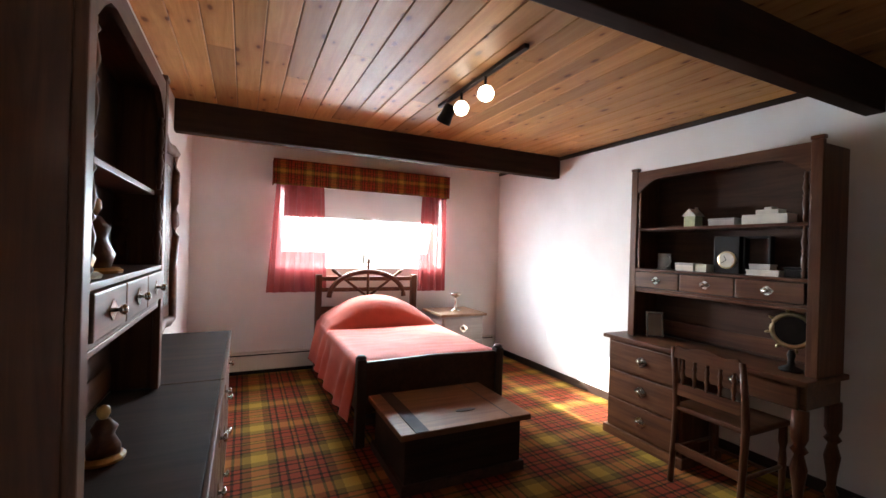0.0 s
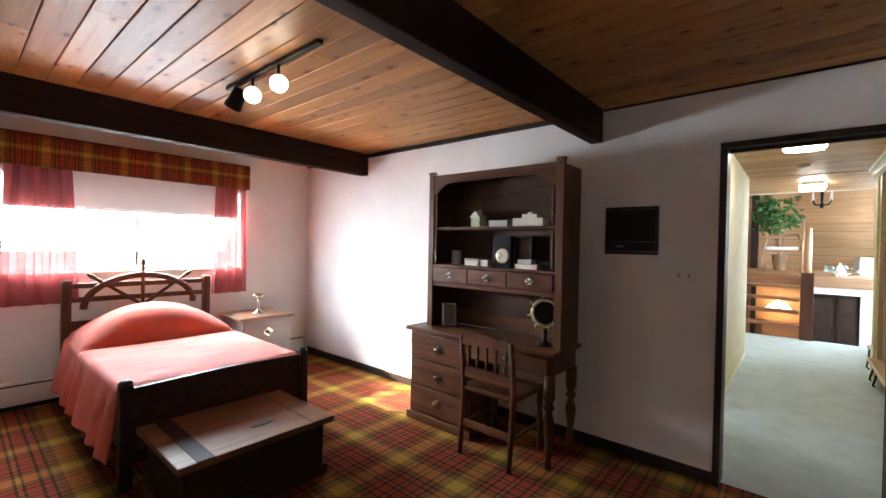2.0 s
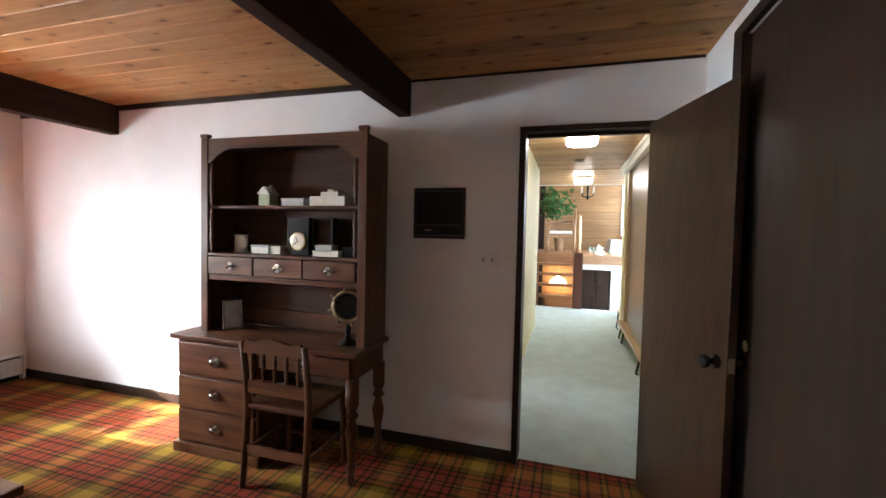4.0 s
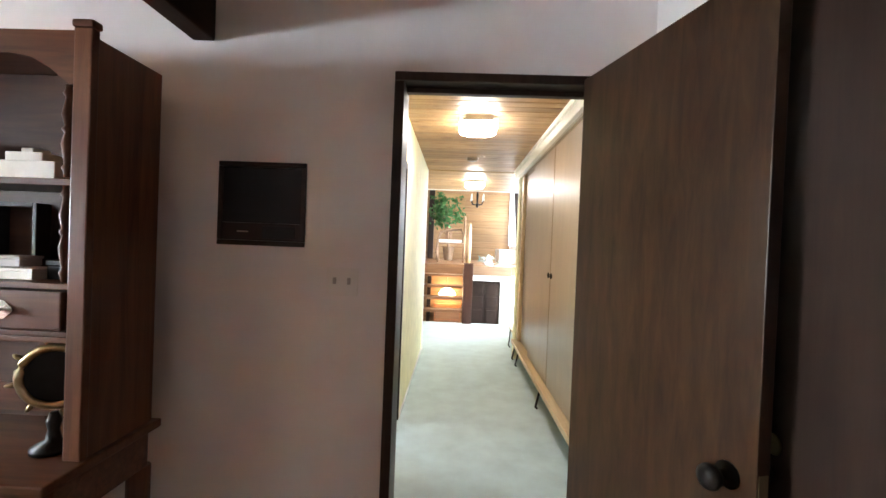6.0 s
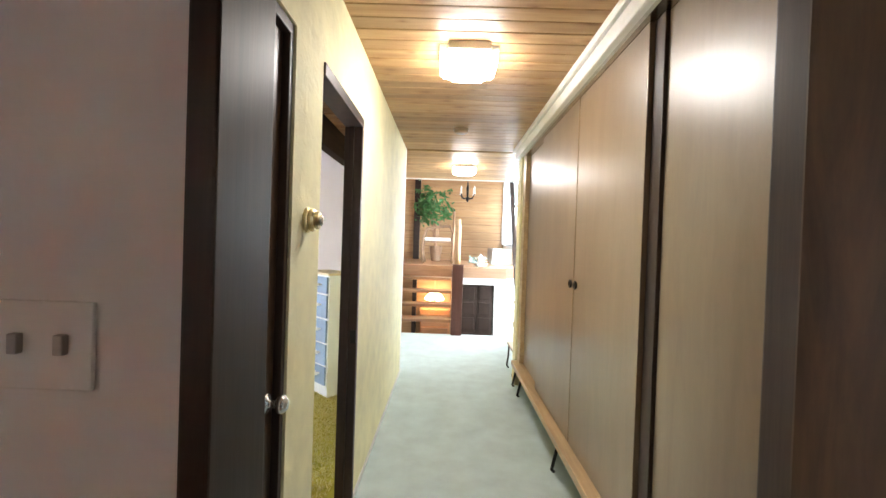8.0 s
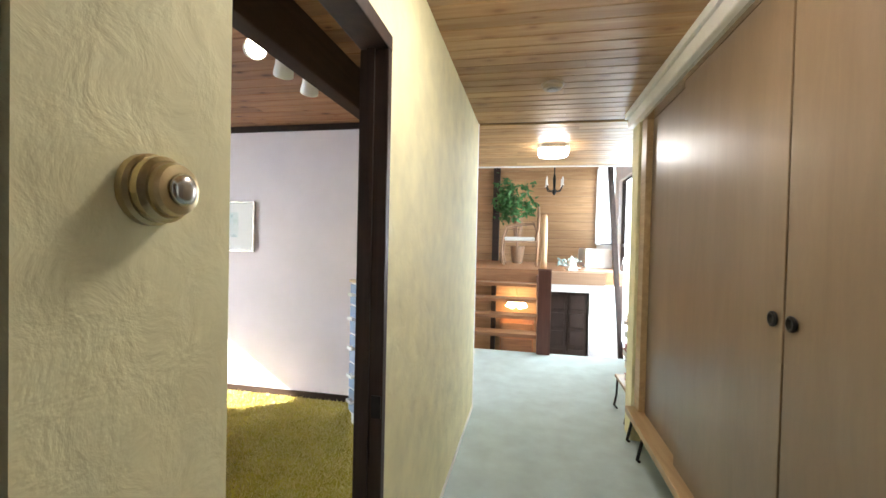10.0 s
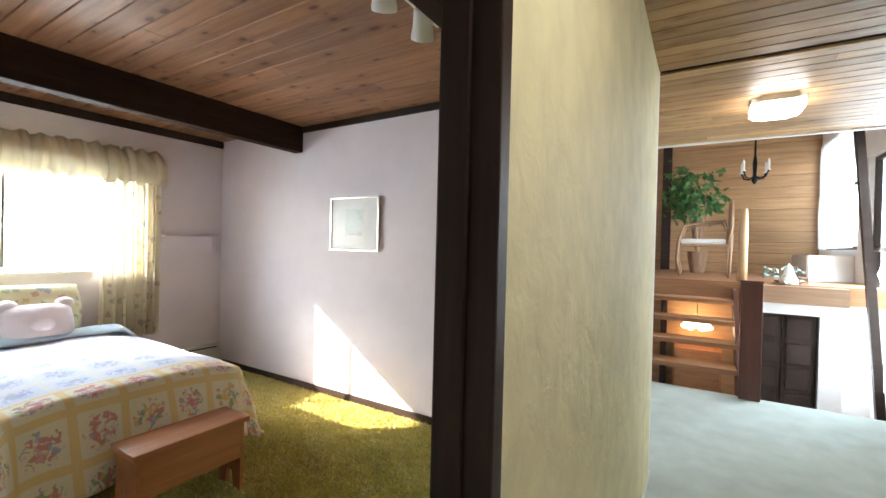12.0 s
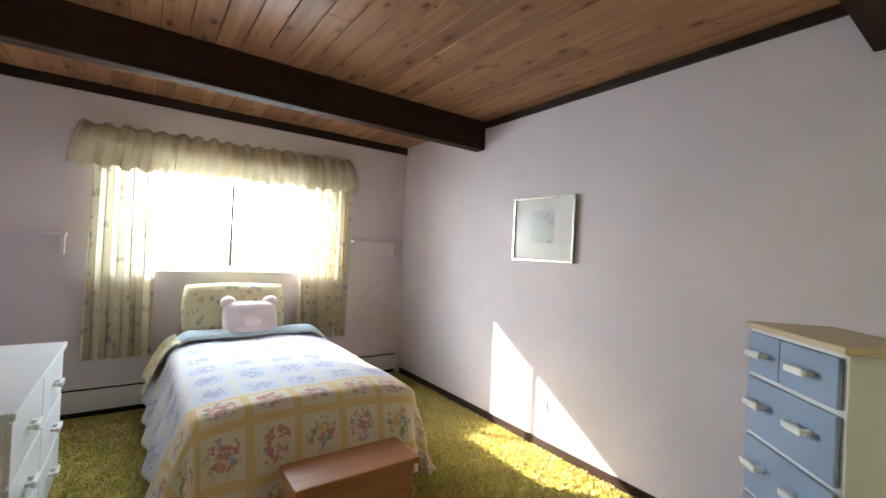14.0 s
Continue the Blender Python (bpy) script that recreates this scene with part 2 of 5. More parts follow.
SHEER = cloth("white_sheer_cloth", (0.85, 0.85, 0.83), 0.9, 240, 0.5, 0.04)
SHADE = cloth("white_roller_blind", (0.72, 0.70, 0.68), 0.8, 240, 0.04, 0.03)
VALANCE = cloth("cream_ruffle_cloth", (0.74, 0.66, 0.49), 0.9, 200, 0.25, 0.15)
FLORALC = floral("floral_curtain_cloth", (0.74, 0.67, 0.50), [(0.48, 0.33, 0.30), (0.36, 0.40, 0.28), (0.40, 0.40, 0.48), (0.52, 0.43, 0.26)], 11.0, 0.36, see=0.28)
FLORALP = floral("floral_pillow_cloth", (0.74, 0.67, 0.42), [(0.54, 0.27, 0.22), (0.62, 0.44, 0.16), (0.32, 0.38, 0.22), (0.36, 0.37, 0.46)], 15.0, 0.40)
EDGEBLUE = cloth("pale_blue_quilt_edge", (0.50, 0.60, 0.66), 0.9, 160)
PLUSH = cloth("pale_pink_plush", (0.78, 0.66, 0.65), 1.0, 90, 0, 0.1, 0.8)
BLACK = paint("black_plastic", (0.010, 0.009, 0.010), 0.35, 0.1, 8, 0.05, spec=0.2)
IRON = paint("black_iron", (0.02, 0.019, 0.018), 0.4, 0.2, 20, 0.2, 90, 0.7)
CHROME = paint("worn_pewter", (0.62, 0.60, 0.55), 0.25, 0.1, 30, 0.05, 90, 1.0)
BRASS = paint("aged_brass", (0.56, 0.46, 0.27), 0.3, 0.12, 30, 0.05, 90, 1.0)
BLUE = paint("blue_drawer_paint", (0.26, 0.34, 0.47), 0.5, 0.06, 6, 0.08)
WHITEP = paint("white_dresser_paint", (0.74, 0.73, 0.71), 0.45, 0.04, 6, 0.06)
TANTOP = paint("tan_laminate_top", (0.60, 0.46, 0.28), 0.4, 0.05, 5, 0.05)
CERAM = paint("pale_ceramic", (0.66, 0.62, 0.54), 0.35, 0.08, 20, 0.1)
OLIVE = paint("green_tinted_ceramic", (0.40, 0.42, 0.25), 0.4, 0.15, 30, 0.1)
OCHRE = paint("ochre_ceramic", (0.50, 0.25, 0.06), 0.4, 0.2, 25, 0.1)
# nightstand wood, paled to grey so the colour carries the window's light
GREYW = wood("lit_grey_wood", (0.40, 0.37, 0.35), (0.56, 0.53, 0.51), "y", 0.4, 0.9, 0.1)
CARD = paint("grey_card_box", (0.42, 0.40, 0.38), 0.7, 0.08, 15, 0.1)
SAGE = paint("pale_sage_leaf", (0.30, 0.40, 0.36), 0.6, 0.2, 9, 0.1)
SHELFW = wood("pale_brown_board", (0.30, 0.17, 0.10), (0.46, 0.29, 0.18), "x", 0.45, 1.0, 0.1)
LEAF = paint("leaf_green", (0.06, 0.17, 0.05), 0.5, 0.35, 9, 0.1)
LAMPON = glow("lit_diffuser", (1.0, 0.96, 0.93), 6.3)
BULB = glow("lit_spot_bulb", (1.0, 0.88, 0.70), 8.0)
ORANGEL = glow("lit_orange_shade", (1.0, 0.70, 0.38), 3.2)
GLASS = glass("window_glass")
CARPETH = paint("pale_green_hall_carpet", (0.50, 0.59, 0.58), 1.0, 0.10, 5.0, 0.9, 260, 0, 0.1)
SHAGB = paint("green_shag_backing", (0.44, 0.38, 0.07), 1.0, 0.25, 8.0, 0.6, 80, 0, 0.05)
GROUND = paint("pale_ground", (0.42, 0.42, 0.38), 0.9, 0.15, 0.4, 0.2, 4.0)
PRINT = floral("faded_print", (0.60, 0.66, 0.65), [(0.32, 0.42, 0.44), (0.46, 0.54, 0.52)], 9.0, 0.34)


def shag_material():
    m, n, l, b = base_mat("green_gold_shag", 0.9, 0, 0.15)
    rnd = n.new("ShaderNodeNewGeometry").outputs["Random Per Island"]
    f = noise_tex(n, l, coords(n, l), 3.0, 4)
    mixed = maths(n, l, 'ADD', maths(n, l, 'MULTIPLY', rnd, 0.55), maths(n, l, 'MULTIPLY', f, 0.5))
    l.new(ramp(n, l, mixed, [(0.15, (0.46, 0.37, 0.12)), (0.45, (0.55, 0.46, 0.17)), (0.75, (0.63, 0.55, 0.26)), (0.95, (0.69, 0.63, 0.42))]), b.inputs["Base Color"])
    return m


def quilt_material():
    """Patchwork: pale squares with flower sprays, yellow sashing between them."""
    m, n, l, b = base_mat("patchwork_quilt_cloth", 0.9, 0, 0.15)
    v = coords(n, l, (1, 1, 1), "UV")
    sp = n.new("ShaderNodeSeparateXYZ")
    l.new(v, sp.inputs[0])
    cell = []
    for i in (0, 1):
        fr = maths(n, l, 'FRACT', sp.outputs[i])
        cell.append(maths(n, l, 'ABSOLUTE', maths(n, l, 'SUBTRACT', fr, 0.5)))
    edge = maths(n, l, 'MAXIMUM', cell[0], cell[1])
    sash = maths(n, l, 'GREATER_THAN', maths(n, l, 'ADD', edge, maths(n, l, 'MULTIPLY', noise_tex(n, l, v, 16.0, 2), 0.02)), 0.425)
    vo = n.new("ShaderNodeTexVoronoi")
    vo.inputs["Scale"].default_value = 6.0
    l.new(v, vo.inputs["Vector"])
    r = maths(n, l, 'ADD', maths(n, l, 'POWER', cell[0], 2.0), maths(n, l, 'POWER', cell[1], 2.0))
    spray = maths(n, l, 'SUBTRACT', noise_tex(n, l, v, 7.0, 3, 0.6, 0.8), maths(n, l, 'MULTIPLY', r, 1.1))
    soft = n.new("ShaderNodeMapRange")
    soft.inputs["From Min"].default_value, soft.inputs["From Max"].default_value = 0.40, 0.48
    l.new(spray, soft.inputs["Value"])
    petal = maths(n, l, 'MULTIPLY', maths(n, l, 'MULTIPLY', soft.outputs[0], 0.85), maths(n, l, 'LESS_THAN', r, 0.13))
    wn_ = n.new("ShaderNodeTexWhiteNoise")
    fl = n.new("ShaderNodeVectorMath")
    fl.operation = 'FLOOR'
    l.new(v, fl.inputs[0])
    l.new(fl.outputs[0], wn_.inputs["Vector"])
    sep = n.new("ShaderNodeSeparateColor")
    l.new(vo.outputs["Color"], sep.inputs[0])
    hue = maths(n, l, 'FRACT', maths(n, l, 'ADD', wn_.outputs["Value"], maths(n, l, 'MULTIPLY', sep.outputs[0], 0.6)))
    warm = ramp(n, l, hue, [(0.0, (0.60, 0.20, 0.22)), (0.25, (0.66, 0.32, 0.34)), (0.45, (0.70, 0.48, 0.14)), (0.60, (0.26, 0.34, 0.20)), (0.8, (0.60, 0.22, 0.18)), (0.93, (0.36, 0.34, 0.48))], True)
    cool = ramp(n, l, hue, [(0.0, (0.38, 0.40, 0.58)), (0.3, (0.46, 0.42, 0.54)), (0.55, (0.40, 0.48, 0.54)), (0.8, (0.50, 0.44, 0.56))], True)
    rim = maths(n, l, 'GREATER_THAN', sp.outputs[0], 7.0)
    ground = mixc(n, l, rim, (0.67, 0.66, 0.72), (0.78, 0.69, 0.53))
    sashc = mixc(n, l, rim, (0.72, 0.68, 0.64), (0.76, 0.56, 0.27))
    col = mixc(n, l, petal, ground, mixc(n, l, rim, cool, warm))
    col = mixc(n, l, sash, col, sashc)
    l.new(col, b.inputs["Base Color"])
    bump(n, l, b, maths(n, l, 'ADD', noise_tex(n, l, v, 9.0, 3), edge), 0.35, 0.012)
    return m


SHAG = shag_material()
QUILT = quilt_material()


# ---- mesh helpers ----
ORIGIN = {}


def thing(name, at, label, category, group="", kind=""):
    ob = new(name)
    ob.location = at
    ob.empty_display_size = 0.1
    ORIGIN[ob] = Vector(at)
    return tagged(ob, label, category, group, kind)


def part(name, bm, material, parent=None, label="", smooth=False):
    """Links a bmesh in world coordinates as one mesh, under a thing or a part."""
    me = bpy.data.meshes.new(name)
    if parent is not None:
        o = ORIGIN[parent]
        bmesh.ops.translate(bm, verts=bm.verts, vec=-o)
    bm.to_mesh(me)
    bm.free()
    me.materials.append(material)
    if smooth:
        for p in me.polygons:
            p.use_smooth = True
    ob = new(name, me)
    if parent is not None:
        ob.parent = parent
        ORIGIN[ob] = o
    return tagged(ob, label)


def structure(name, bm, material, label, category, smooth=False, kind="structure"):
    return tagged(part(name, bm, material, smooth=smooth), label, category, kind=kind)


def block(bm, x0, x1, y0, y1, z0, z1, bev=0.0, m=None):
    r = bmesh.ops.create_cube(bm, size=1.0)
    vs = r["verts"]
    for v in vs:
        v.co = Vector((x0 + (v.co.x + .5) * (x1 - x0), y0 + (v.co.y + .5) * (y1 - y0), z0 + (v.co.z + .5) * (z1 - z0)))
    if m is not None:
        bmesh.ops.transform(bm, matrix=m, verts=vs)
    if bev:
        es = list({e for v in vs for e in v.link_edges})
        bmesh.ops.bevel(bm, geom=es, offset=bev, segments=2, profile=0.6, affect='EDGES', clamp_overlap=True)
    return bm


def one(x0, x1, y0, y1, z0, z1, bev=0.0, m=None):
    return block(bmesh.new(), x0, x1, y0, y1, z0, z1, bev, m)


def lathe(bm, profile, m, seg=16):
    """Turns a profile of (radius, height) about z and lays it by m."""
    rings = []
    for r, z in profile:
        rings.append([bm.verts.new(m @ Vector((r * math.cos(2 * math.pi * i / seg), r * math.sin(2 * math.pi * i / seg), z))) for i in range(seg)])
    for a, b in zip(rings, rings[1:]):
        for i in range(seg):
            bm.faces.new((a[i], a[(i + 1) % seg], b[(i + 1) % seg], b[i]))
    bm.faces.new(rings[0][::-1])
    bm.faces.new(rings[-1])
    return bm


def turned(profile, m, seg=16):
    return lathe(bmesh.new(), profile, m, seg)


def tube(points, radius, seg=8, bm=None, closed=False):
    """A round bar along a line of points."""
    bm = bm or bmesh.new()
    pts = [Vector(p) for p in points]
    rings = []
    for i, p in enumerate(pts):
        a = pts[(i - 1) % len(pts)] if (i or closed) else p
        b = pts[(i + 1) % len(pts)] if (i < len(pts) - 1 or closed) else p
        t = (b - a).normalized()
        u = t.orthogonal().normalized() if abs(t.z) > 0.95 else t.cross(Vector((0, 0, 1))).normalized()
        w = t.cross(u)
        r = radius[i] if isinstance(radius, (list, tuple)) else radius
        rings.append([bm.verts.new(p + r * (math.cos(2 * math.pi * k / seg) * u + math.sin(2 * math.pi * k / seg) * w)) for k in range(seg)])
    pairs = list(zip(rings, rings[1:])) + ([(rings[-1], rings[0])] if closed else [])
    for a, b in pairs:
        for k in range(seg):
            bm.faces.new((a[k], a[(k + 1) % seg], b[(k + 1) % seg], b[k]))
    if not closed:
        bm.faces.new(rings[0][::-1])
        bm.faces.new(rings[-1])
    bmesh.ops.recalc_face_normals(bm, faces=bm.faces)
    return bm


def prism(outline, depth, m, bev=0.0):
    """A flat outline in its own xy plane, given depth along z, laid by m."""
    bm = bmesh.new()
    lo = [bm.verts.new(m @ Vector((x, y, 0))) for x, y in outline]
    hi = [bm.verts.new(m @ Vector((x, y, depth))) for x, y in outline]
    k = len(outline)
    bm.faces.new(lo[::-1])
    bm.faces.new(hi)
    for i in range(k):
        bm.faces.new((lo[i], lo[(i + 1) % k], hi[(i + 1) % k], hi[i]))
    bmesh.ops.recalc_face_normals(bm, faces=bm.faces)
    if bev:
        bmesh.ops.bevel(bm, geom=[e for e in bm.edges if e.is_manifold and e.calc_face_angle() > 0.6], offset=bev, segments=2, affect='EDGES', clamp_overlap=True)
    return bm


def grid_sheet(nu, nv, fn, thick=0.0, uv=None):
    """A sheet of nu by nv cells; fn gives the place of (u, v) in 0..1."""
    bm = bmesh.new()
    g = [[bm.verts.new(fn(i / nu, j / nv)) for j in range(nv + 1)] for i in range(nu + 1)]
    lay = bm.loops.layers.uv.new("UVMap") if uv else None
    for i in range(nu):
        for j in range(nv):
            f = bm.faces.new((g[i][j], g[i + 1][j], g[i + 1][j + 1], g[i][j + 1]))
            f.smooth = True
            if lay:
                for lp, (a, b) in zip(f.loops, ((i, j), (i + 1, j), (i + 1, j + 1), (i, j + 1))):
                    lp[lay].uv = uv(a / nu, b / nv)
    if thick:
        bmesh.ops.recalc_face_normals(bm, faces=bm.faces)
        bmesh.ops.solidify(bm, geom=bm.faces[:], thickness=thick)
    return bm




def wall(name, box, holes, material, label):
    """A wall with its holes cut right through: box (x0, x1, y0, y1, z0, z1); a hole is (from, to, low, high) along the wall."""
    x0, x1, y0, y1, z0, z1 = box
    along_x = (x1 - x0) > (y1 - y0)
    a0, a1 = (x0, x1) if along_x else (y0, y1)
    bm = bmesh.new()

    def seg(a, b, lo, hi):
        if b - a > 1e-4 and hi - lo > 1e-4:
            block(bm, *((a, b, y0, y1) if along_x else (x0, x1, a, b)), lo, hi)
    cur = a0
    for h0, h1, lo, hi in sorted(holes):
        seg(cur, h0, z0, z1)
        seg(h0, h1, z0, lo)
        seg(h0, h1, hi, z1)
        cur = h1
    seg(cur, a1, z0, z1)
    return structure(name, bm, material, label, "wall")


def plank_ceiling(name, x0, x1, y0, y1, z, width, material, label, seed):
    """Boards along x with chamfered edges, in one mesh."""
    rng = random.Random(seed)
    vs, fs = [], []
    k = round((y1 - y0) / width)
    w = (y1 - y0) / k
    for i in range(k):
        a, b = y0 + i * w + 0.0015, y0 + (i + 1) * w - 0.0015
        cuts = [x0]
        c = x0 + rng.uniform(0.6, 2.6)
        while c < x1 - 0.5:
            cuts.append(c)
            c += rng.uniform(1.2, 3.2)
        cuts.append(x1)
        for p, q in zip(cuts, cuts[1:]):
            o = len(vs)
            dz = rng.uniform(-0.0008, 0.0008)
            for x in (p + 0.0008, q - 0.0008):
                for yy, zz in ((a, z + 0.016), (a, z + 0.004), (a + 0.004, z), (b - 0.004, z), (b, z + 0.004), (b, z + 0.016)):
                    vs.append((x, yy, zz + dz))
            for j in range(5):
                fs.append((o + j, o + j + 1, o + j + 7, o + j + 6))
            fs.append((o + 5, o + 4, o + 3, o + 2, o + 1, o))
            fs.append((o + 6, o + 7, o + 8, o + 9, o + 10, o + 11))
    me = bpy.data.meshes.new(name)
    me.from_pydata(vs, [], fs)
    me.materials.append(material)
    return tagged(new(name, me), label, "ceiling", kind="structure")


# ---- large structure ----
H = 2.41
bm = bmesh.new()
block(bm, -400, 400, -400, 400, -1.75, -1.55)
structure("ground", bm, GROUND, "pale bare ground outside the house", "ground")
structure("floor_bedroom", one(-4.6, 1.1, -3.75, 0.06, -0.12, 0.0), PLAID, "red, yellow and black tartan fitted carpet", "carpet")
structure("floor_hall", one(-2.6, 2.0, 0.06, 6.03, -0.124, -0.004), CARPETH, "pale grey-green fitted hall carpet", "carpet")
structure("floor_second_bedroom", one(-4.5, -0.22, 0.6, 3.94, -0.1, 0.002), SHAGB, "green backing of the shag carpet", "carpet")

wall("wall_window", (-4.66, -4.5, -3.75, 0.0, 0, H + 0.15), [(-2.78, -0.86, 1.10, 1.98)], WHITE, "white painted wall with a wide window")
wall("wall_desk", (-4.66, 0.98, 0.0, 0.12, 0, H + 0.15), [(0.03, 0.805, 0, 2.04)], WHITE, "white painted wall with a doorway")
wall("wall_south", (-4.5, 1.1, -3.75, -3.6, 0, H + 0.15), [], WHITE, "plain white painted wall")
wall("wall_closet", (0.98, 1.1, -3.6, 0.12, 0, H + 0.15), [(-2.6, -0.50, 0, 2.27)], WHITE, "white painted wall with a closet opening")
wall("wall_hall_left", (-0.240, -0.16, 0.12, 4.0, 0, H + 0.15), [(0.15, 0.745, 0, 2.04), (1.017, 1.726, 0, 2.04)], CREAM, "cream textured stucco wall with two doorways")
wall("wall_second_window", (-4.56, -4.38, 0.60, 4.0, 0, H + 0.15), [(1.30, 3.02, 1.04, 1.92)], BED2W, "white painted wall with a wide window")
wall("wall_second_far", (-4.38, -0.240, 3.84, 4.0, 0, H + 0.15), [], BED2W, "white painted bedroom wall")
wall("wall_second_near", (-4.38, -0.240, 0.56, 0.70, 0, H + 0.15), [], BED2W, "white painted bedroom wall")
wall("wall_hall_right", (1.75, 1.87, 0.0, 6.03, 0, H + 0.15), [], WHITE, "plain white wall beside the landing")
wall("wall_landing_left", (-2.6, -2.45, 4.0, 10.3, -1.5, 4.0), [], WHITE, "plain white wall beside the stairs")
wall("wall_landing_back", (-2.6, -0.16, 4.001, 4.06, 0, H + 0.15), [], WHITE, "plain white wall behind the bedroom")
wall("wall_upper_right", (1.75, 1.87, 6.03, 10.3, -1.5, 4.0), [(6.1, 8.0, 0.1, 2.5), (8.35, 10.1, 1.42, 3.0)], WHITE, "white wall with a curtained window over the stairs")
wall("wall_under_landing", (-2.45, 1.75, 5.98, 6.028, -1.5, -0.125), [], WHITE, "plain wall under the landing")
structure("floor_lower", one(-2.6, 1.9, 6.0, 10.3, -1.6, -1.5), CARPETH, "pale carpet of the lower level", "carpet")
structure("floor_upper", one(-2.45, 1.75, 7.25, 10.3, 0.80, 1.0), TREAD, "wooden floor of the upper level", "floor")
structure("upper_fascia", one(0.57, 1.42, 7.10, 7.246, 0.80, 0.99, 0.006), SHELFW, "light wooden board along the upper floor's edge", "trim")
structure("upper_ceiling", one(-2.6, 1.9, 6.03, 10.4, 3.85, 4.0), PANEL, "wooden ceiling over the stairs", "ceiling")
wall("wall_above_landing", (-2.6, 1.75, 5.90, 6.03, H + 0.155, 4.0), [], TRIMW, "white wall over the landing's edge")
structure("landing_edge_trim", one(-2.45, 1.75, 5.985, 6.032, H - 0.012, H + 0.15), TRIMW, "thin white strip at the hall ceiling's end", "trim")

# boarded far wall, each board proud of its joint
boarded = structure("wall_boarded", one(-2.6, 1.9, 10.3, 10.4, -1.5, 4.0), DTRIM, "far wall of tan horizontal wooden boards", "wall")
ORIGIN[boarded] = Vector((0, 0, 0))
for i in range(28):
    z = -1.5 + i * 0.19
    part("board", one(-2.45, 1.75, 10.27, 10.299, z + 0.003, z + 0.187), PANEL, boarded)

plank_ceiling("ceiling", -4.5, 0.98, -3.6, 0.0, H, 0.138, PINE, "varnished knotty pine board ceiling", 3)
plank_ceiling("ceiling_hall", -0.16, 1.75, 0.12, 4.0, H, 0.105, PINEH, "pale pine board hall ceiling", 4)
plank_ceiling("ceiling_landing", -2.45, 1.75, 4.06, 5.985, H, 0.105, PINEH, "pale pine board ceiling over the landing", 6)
plank_ceiling("ceiling_second", -4.38, -0.255, 0.70, 3.84, H, 0.125, PINE2, "brown knotty pine board ceiling", 5)
structure("roof_slab", one(-4.7, 1.9, -3.8, 6.03, H + 0.155, H + 0.25), DTRIM, "dark roof deck over the rooms", "roof")


def beam(x0, x1, y0, y1, label):
    b = one(x0, x1, y0, y1, 2.175, H + 0.004, 0.008)
    structure("ceiling_beam", b, BEAM, label, "beam")


beam(-3.40, -3.30, -3.598, -0.002, "dark stained wooden ceiling beam near the window")
beam(-0.80, -0.713, -3.598, -0.002, "dark stained wooden ceiling beam beside the closet")
beam(-3.19, -3.09, 0.702, 3.838, "dark stained wooden ceiling beam over the bed")
beam(-0.80, -0.71, 0.702, 3.838, "dark stained wooden ceiling beam near the door")


def strip(name, boxes, material, label, category):
    b = bmesh.new()
    for q in boxes:
        block(b, *q, 0.004)
    return structure(name, b, material, label, category)


strip("baseboard", [(-4.49, 0.0, -0.014, -0.001, 0.001, 0.075), (0.825, 0.966, -0.014, -0.001, 0.001, 0.075)], DTRIM, "narrow dark wooden baseboard", "baseboard")
strip("baseboard_second", [(-4.30, -0.29, 3.826, 3.839, 0.003, 0.062)], DTRIM, "narrow dark wooden baseboard", "baseboard")
strip("baseboard_hall", [(-0.159, -0.15, 1.74, 4.0, -0.003, 0.03)], ENAMEL, "low pale strip at the hall carpet's edge", "baseboard")
strip("crown_trim", [(-3.298, -0.802, -0.02, -0.001, 2.37, 2.409), (-4.498, -3.402, -0.02, -0.001, 2.37, 2.409), (-0.711, 0.97, -0.012, -0.001, 2.395, 2.409)], DTRIM, "dark strip under the pine ceiling", "trim")
strip("crown_trim_second", [(-3.088, -0.802, 3.82, 3.839, 2.355, 2.409), (-4.379, -4.36, 0.71, 3.838, 2.335, 2.409), (-0.708, -0.285, 3.82, 3.839, 2.355, 2.409)], DTRIM, "dark strip under the pine ceiling", "trim")

# ---- door frames ----
d1 = thing("door_1", (0.37, 0.06, 0), "dark wooden door frame with an open brown veneer door", "door", kind="structure")
part("frame_left", one(-0.002, 0.036, -0.022, 0.135, 0.001, 2.037, 0.004), JAMB, d1)
part("frame_right", one(0.80, 0.823, -0.022, 0.135, 0.001, 2.037, 0.004), JAMB, d1)
part("frame_head", one(-0.002, 0.823, -0.022, 0.135, 2.0375, 2.072, 0.004), JAMB, d1)
part("door_stop", one(0.037, 0.799, 0.05, 0.08, 2.018, 2.037), JAMB, d1)
LEAFM = Matrix.Translation((0.742, -0.026, 0)) @ Matrix.Rotation(radians(-74), 4, 'Z')
leafd = part("door_leaf", one(0.0, 0.715, -0.036, 0.0, 0.012, 2.05, 0.003, LEAFM), VENEER, d1, "brown wood veneer door leaf, open into the room")
for side in (1, -1):
    mm = LEAFM @ Matrix.Translation((0.65, -0.018 + side * 0.018, 0.93)) @ Matrix.Rotation(radians(-90 * side), 4, 'X')
    part("knob", turned([(0.030, 0.0), (0.030, 0.006), (0.012, 0.010), (0.011, 0.03), (0.024, 0.038), (0.029, 0.05), (0.026, 0.062), (0.012, 0.068)], mm), IRON, leafd, "black metal door knob", True)
part("latch_plate", one(0.7145, 0.7165, -0.030, -0.006, 0.90, 0.96, 0, LEAFM), BRASS, leafd)
